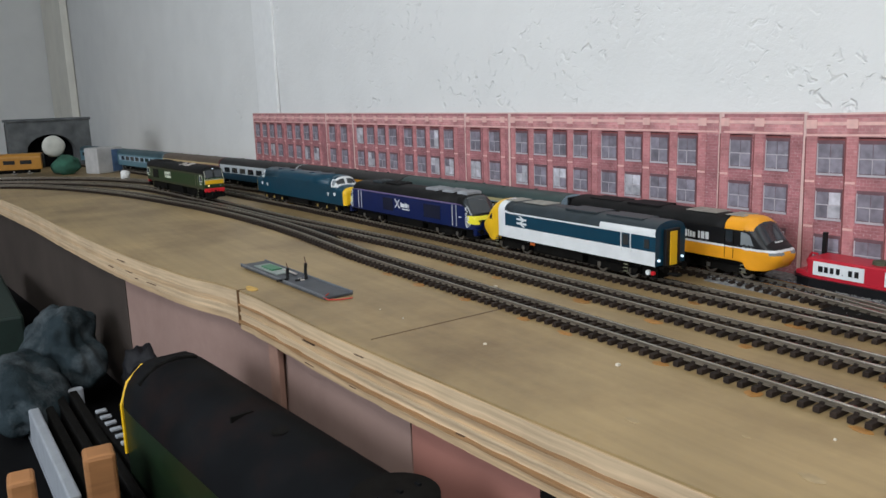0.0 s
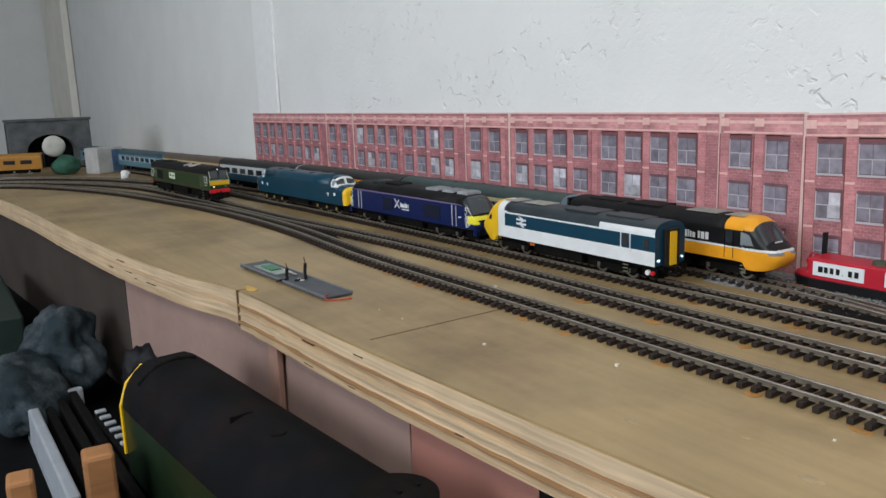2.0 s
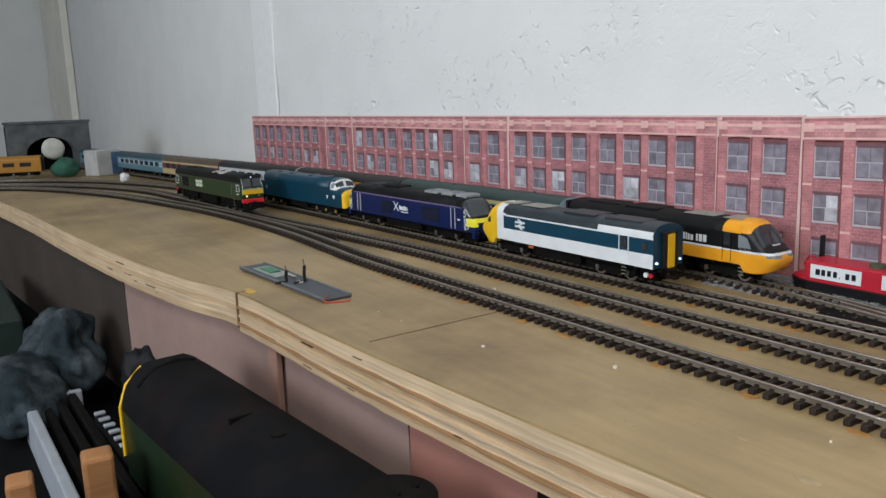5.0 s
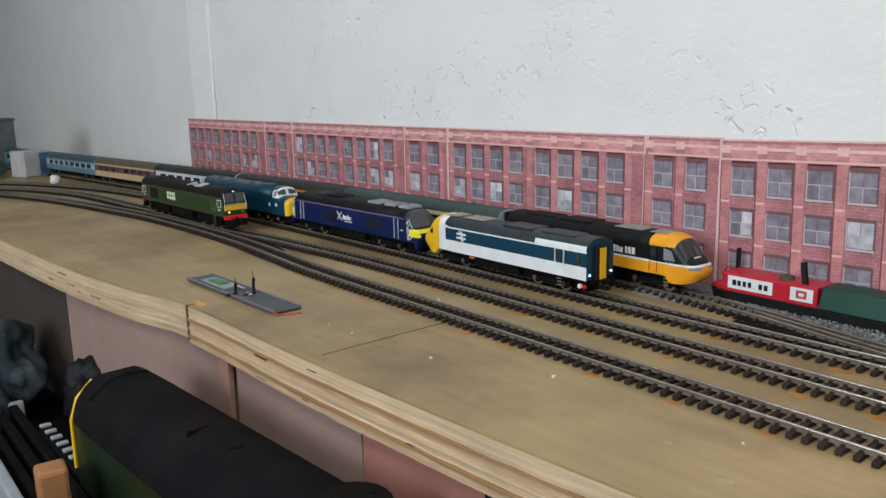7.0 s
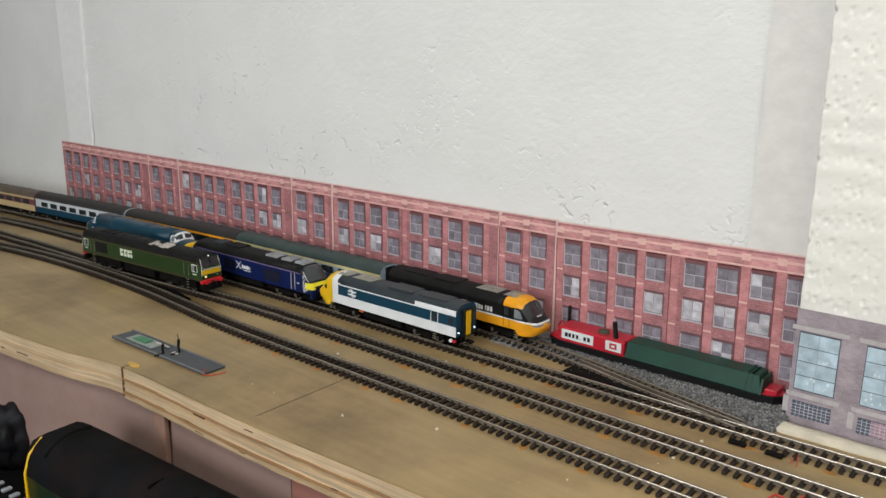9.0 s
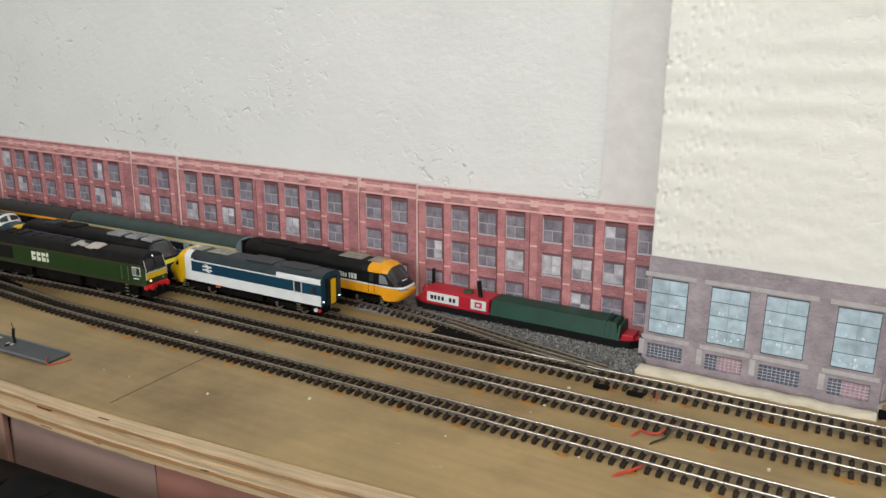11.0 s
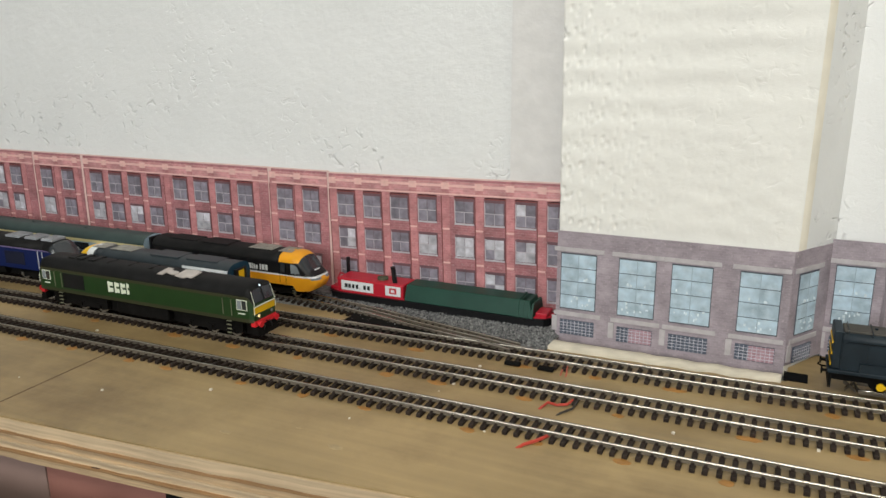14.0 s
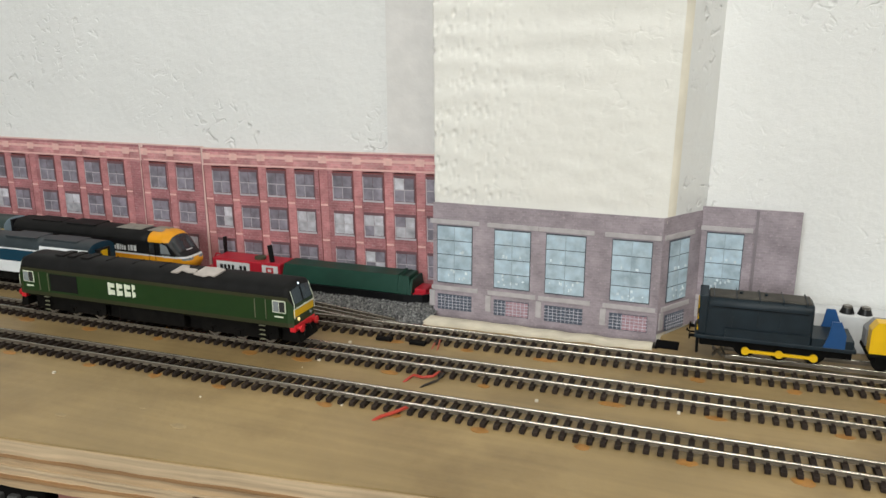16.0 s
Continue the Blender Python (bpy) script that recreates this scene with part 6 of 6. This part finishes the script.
blot(-0.692, 0.288, 0.010, 0.004, 0.0005, mat("yellow_stain", (0.55, 0.33, 0.06), 0.5, vary=0.2, scale=90), "yellow_stain", "yellow stain at the board joint", "stain")
CHIP = mat("pale_chip", (0.66, 0.60, 0.50), 0.8)
for i in range(16):
    x, y = rnd.uniform(-0.62, 0.1), rnd.uniform(0.33, 0.53)
    e = rnd.uniform(0.0004, 0.0011)
    tagged(part("crumb", box(x - e, x + e, y - e, y + e, 0.0, e * 1.4), CHIP), "tiny crumb lying on the board", "crumb", "crumbs")
# turnout gear
for x in (-0.152, -0.122):
    p, _ = T3.at(T3.s_at_x(x))
    tagged(part("point_motor", box(x - 0.007, x + 0.007, p.y - 0.0215, p.y - 0.0155, 0.0002, 0.0032, 0.0006), P_UNDER), "black turnout tie bar housing beside the track", "turnout part", "turnout parts")
for k, (a, b2) in enumerate((((-0.345, 0.604), (-0.150, 0.5665)), ((-0.335, 0.594), (-0.175, 0.5635)))):
    ln = Line([a, ((a[0] + b2[0]) / 2, (a[1] + b2[1]) / 2 - 0.002), b2])
    tagged(part("switch_rail", rail_mesh(ln, 0.0, 0.0, ln.length), [M_RAIL, M_RAILSIDE]), "tapered steel switch rail of the turnout", "rail", "switch rails")
tagged(part("turnout_web", prism([(-0.345, 0.560), (-0.265, 0.560), (-0.225, 0.572), (-0.262, 0.592), (-0.345, 0.600)], 0.0004, 0.0036), P_UNDER), "black plastic web of the turnout frog", "turnout part")
tagged(part("turnout_web", prism([(-0.960, 0.441), (-0.880, 0.440), (-0.845, 0.450), (-0.900, 0.458), (-0.960, 0.452)], 0.0004, 0.0034), P_UNDER), "black plastic web of the front turnout", "turnout part")

# ---- far end of the layout ----
t = thing("stone_bridge", "small dark grey stone-effect tunnel mouth model", "model bridge", pose(-2.42, 0.36, 0))
M_BSTONE = mat("bridge_stone", (0.085, 0.09, 0.092), 0.85, vary=0.35, scale=30, bump=0.002, bump_scale=80)
arch = [(-0.10, 0.0), (-0.06, 0.0)] + [(-0.06 + 0.06 - 0.06 * math.cos(math.pi * k / 10), 0.045 + 0.045 * math.sin(math.pi * k / 10)) for k in range(11)] + [(0.06, 0.0), (0.10, 0.0), (0.10, 0.125), (-0.10, 0.125)]
bm = side_plate(arch, -0.03, 0.03)
bmesh.ops.rotate(bm, verts=bm.verts, cent=(0, 0, 0), matrix=Matrix.Rotation(radians(90), 3, "Z"))
part("arch_wall", bm, M_BSTONE, t)
part("parapet", box(-0.034, 0.034, -0.104, 0.104, 0.125, 0.132, 0.002), M_BSTONE, t)
# near-black slab stands for the shade inside the arch
part("tunnel_shade", box(-0.05, -0.031, -0.1, 0.1, 0.0, 0.12), M_SHADE, t)
P_OCHRE = paint("ochre_paint", (0.36, 0.17, 0.025))
coach(pose(-2.17, 0.205, RAIL_TOP, 0, 0, 72), 0.21, P_OCHRE, P_OCHRE, P_OCHRE, P_OCHRE, P_BLACK, "ochre yellow coach on the far curve", 5)


def lump(name, c, size, material, label, cat, seed, amp=0.35, sub=3, freq=1.6, parent=None):
    bm = bmesh.new()
    bmesh.ops.create_icosphere(bm, subdivisions=sub, radius=1.0)
    for v in bm.verts:
        k = 1 + amp * noise.noise(v.co * freq + Vector((seed, seed * 2, 0))) + amp * 0.4 * noise.noise(v.co * freq * 3 + Vector((seed, 0, seed)))
        v.co = Vector((c[0] + v.co.x * k * size[0], c[1] + v.co.y * k * size[1], c[2] + v.co.z * k * size[2]))
    ob = part(name, bm, material, parent, "", True)
    return tagged(ob, label, cat) if parent is None else ob


lump("round_plate", (-2.16, 0.335, 0.068), (0.010, 0.026, 0.026), mat("white_plastic", (0.48, 0.48, 0.43), 0.5), "round white plastic plate leaning on the bridge", "plate", 1.0, 0.06)
lump("green_cloth", (-2.14, 0.355, 0.020), (0.03, 0.032, 0.024), mat("green_cloth", (0.03, 0.10, 0.065), 0.9, vary=0.3), "crumpled green cloth by the bridge", "cloth", 2.0)
t = thing("carton", "pale carton with a blue label at the bend", "box", pose(-2.10, 0.435, 0, 0, 0, 25))
part("box_body", box(-0.025, 0.025, -0.036, 0.036, 0.0, 0.062, 0.003), mat("pale_card", (0.42, 0.41, 0.40), 0.7, vary=0.15, scale=40), t)
part("blue_label", box(0.0245, 0.0262, 0.004, 0.030, 0.004, 0.056), mat("blue_label", (0.08, 0.14, 0.26), 0.6, vary=0.3, scale=40), t)
lump("white_figure_base", (-1.83, 0.425, 0.012), (0.010, 0.010, 0.012), mat("white_blob", (0.66, 0.66, 0.64), 0.6), "small white lump beside the far track", "scrap", 4.0, 0.25)
t = thing("wall_dome_lamp", "two small black and chrome domes on the ledge", "fitting", pose(0.214, 0.650, 0.0))
for dx in (-0.006, 0.007):
    part("dome", cyl(pose(dx, 0.0, 0.0345), 0.0056, 0.006, 20, 0.0035), P_BLACK, t)
    part("chrome_cap", cyl(pose(dx, -0.0012, 0.0372), 0.0032, 0.002, 16), P_STEEL, t)
part("ledge", box(-0.036, 0.110, -0.008, 0.017, 0.0, 0.0315, 0.001), mat("ledge_white", (0.62, 0.63, 0.64), 0.6, vary=0.1), t)

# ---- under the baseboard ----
# colours down here are set darker to carry the shade under the board
shelf = structure("shelf", box(-2.2, 0.9, -0.35, 0.29, -0.205, -0.185), M_SHADE, "low shelf coloured near-black for the shade under the baseboard edge")
t = thing("large_scale_locomotive", "large dark green model diesel with weathered grey roof on the shelf", "model train", pose(-0.490, 0.233, -0.173, 0, 0, 5.0))
G_DARK = paint("deep_green", (0.007, 0.019, 0.006), 0.4, 0.2)
G_ROOF = mat("weathered_roof", (0.0065, 0.007, 0.008), 0.7, spec=0.06, vary=0.3, scale=25, dirt_or_sheen=(0.020, 0.0105, 0.009), dirt_or_sheen_amount=0.8, dirt_or_sheen_scale=14)


def big_pick(x, z, roof):
    return 1 if roof else 0


st = [(-0.232, 0.026, 0.03, 0.100), (-0.226, 0.035, 0.03, 0.119), (-0.214, 0.0395, 0.03, 0.126), (-0.18, 0.0405, 0.03, 0.129), (0.11, 0.0405, 0.03, 0.129), (0.132, 0.0395, 0.03, 0.126), (0.144, 0.035, 0.03, 0.119), (0.150, 0.026, 0.03, 0.10)]
part("body", shell(st, [0.03, 0.075, 0.090], 0.129, big_pick, 2.0), [G_DARK, G_ROOF], t, smooth=True)
part("end_trim", tube([(-0.2155, -0.0405, 0.050), (-0.2155, -0.0403, 0.092), (-0.2155, -0.034, 0.110), (-0.2155, -0.020, 0.1225)], 0.0016), P_YELLOW, t, "yellow end trim")
part("roof_slot", box(-0.046, -0.0435, -0.018, -0.002, 0.124, 0.1293), P_UNDER, t)
part("roof_hole", cyl(pose(-0.002, -0.004, 0.1275), 0.0055, 0.004, 18), P_UNDER, t)
part("roof_fan", cyl(pose(0.112, 0.004, 0.1275), 0.024, 0.004, 32), P_UNDER, t, "round black roof fan")
for k in range(4):
    part("fan_bar", box(0.110, 0.114, -0.018 + k * 0.012, -0.016 + k * 0.012, 0.1295, 0.1310), G_ROOF, t)
part("roof_arch", tube([(-0.190, -0.032, 0.114), (-0.190, -0.018, 0.1255), (-0.190, 0.0, 0.1290), (-0.190, 0.016, 0.1260)], 0.0022), P_UNDER, t)
part("chassis", box(-0.21, 0.13, -0.034, 0.036, -0.012, 0.034, 0.003), P_UNDER, t)
t = thing("white_tray", "white plastic tray of spare track on the shelf", "tray", pose(-0.835, 0.152, -0.185, 0, 0, 1))
M_TRAYW = mat("tray_white", (0.30, 0.32, 0.35), 0.6, vary=0.1)
part("base", box(-0.115, 0.150, -0.030, 0.028, 0.0, 0.006), M_TRAYW, t)
part("rim", box(-0.115, 0.150, -0.030, -0.020, 0.006, 0.045, 0.002), M_TRAYW, t)
part("rim", box(-0.115, -0.107, -0.020, 0.028, 0.006, 0.045, 0.002), M_TRAYW, t)
for k in range(3):
    part("track_length", box(-0.100, 0.200, -0.014 + k * 0.013, -0.006 + k * 0.013, 0.006, 0.040 + 0.003 * k, 0.001), P_UNDER, t, "dark track strip")
t = thing("rack_strip", "dark strip with a row of white teeth beside the large model", "model part", pose(-0.715, 0.182, -0.185, 0, 0, 3))
part("strip", box(-0.12, 0.16, -0.004, 0.004, 0.0, 0.055), P_UNDER, t)
for k in range(15):
    part("tooth", box(-0.115 + k * 0.018, -0.109 + k * 0.018, -0.005, 0.005, 0.055, 0.058, 0.001), M_TRAYW, t)
t = thing("wooden_stand", "pale wooden block stand on the shelf", "stand", pose(-0.648, 0.128, -0.185, 0, 0, 85))
M_WOODBLOCK = grain_mat("pale_pine", (0.34, 0.155, 0.055), (30, 30, 200), amount=0.15)
part("upright", box(0.006, 0.028, -0.012, 0.012, 0.0, 0.094, 0.003), M_WOODBLOCK, t)
part("crossbar", box(-0.028, 0.008, -0.008, 0.008, 0.035, 0.055, 0.002), M_WOODBLOCK, t)
part("upright", box(-0.044, -0.026, -0.012, 0.012, 0.0, 0.088, 0.003), M_WOODBLOCK, t)
# the pale random patches are highlights painted into the cloth's colour
M_CLOTH = mat("blue_grey_cloth", (0.022, 0.031, 0.036), 0.95, spec=0.05, vary=0.4, scale=30, dirt_or_sheen=(0.13, 0.145, 0.155), dirt_or_sheen_amount=0.7, dirt_or_sheen_scale=16, bump=0.001, bump_scale=300)
lump("crumpled_cloth", (-1.05, 0.175, -0.125), (0.072, 0.042, 0.047), M_CLOTH, "crumpled blue-grey cloth on the shelf", "cloth", 3.3, 0.38, 5, 1.2)
lump("crumpled_cloth", (-0.98, 0.125, -0.145), (0.075, 0.040, 0.036), M_CLOTH, "folded blue-grey cloth end on the shelf", "cloth", 6.1, 0.35, 4, 1.3)
lump("dark_bag", (-0.93, 0.240, -0.145), (0.030, 0.024, 0.040), mat("black_bag", (0.008, 0.008, 0.010), 0.6, spec=0.2, vary=0.3), "black bag behind the cloth", "bag", 8.0, 0.4, 4)
t = thing("green_crate", "dark green crate edge at the back of the shelf", "crate", pose(-1.30, 0.13, -0.185))
part("crate_side", box(-0.30, 0.10, -0.02, 0.02, 0.0, 0.075, 0.004), mat("crate_green", (0.006, 0.018, 0.013), 0.7, vary=0.2), t)
t = thing("under_bracket", "black plastic bracket below the board edge", "bracket", pose(-0.310, 0.312, -0.060, 0, 0, 6))
part("block", box(-0.020, 0.022, -0.008, 0.02, -0.02, 0.024, 0.002), P_UNDER, t)
for k in range(3):
    part("clip", box(-0.018 + k * 0.013, -0.010 + k * 0.013, -0.012, -0.007, -0.015, 0.018, 0.001), mat("clip_grey", (0.07, 0.07, 0.07), 0.5), t)

# ---- what moves ----
LEAD = [(0, -1.276), (0.5, -1.275), (1, -1.272), (1.5, -1.265), (2, -1.254), (2.5, -1.24), (3, -1.224), (3.5, -1.205), (3.7, -1.196), (4.4, -1.1588), (5.1, -1.1197), (5.8, -1.0765), (6, -1.0633), (6.5, -1.0304), (7, -0.9966), (7.5, -0.9588), (8, -0.917), (8.5, -0.875), (9, -0.834), (9.5, -0.792), (9.7, -0.774), (10.4, -0.71), (11.1, -0.644), (11.8, -0.579), (12, -0.561), (12.5, -0.515), (13, -0.469), (13.5, -0.424), (14, -0.378), (14.5, -0.333), (15, -0.288), (15.5, -0.243), (16, -0.199)]


def motions():
    walk(MOVER, [(t, T2.place(x - 0.143, 0.172, RAIL_TOP)) for t, x in LEAD])
    for w in MOVER_WHEELS:
        rows, base = [], w.location.copy()
        n = 161
        for i in range(n):
            t = 16.0 * i / (n - 1)
            x = float(np.interp(t, [a for a, _ in LEAD], [b for _, b in LEAD]))
            rows.append((t, pose(base.x, base.y, base.z, 0, math.degrees((x - LEAD[0][1]) / 0.0070), 0)))
        walk(w, rows)


motions()
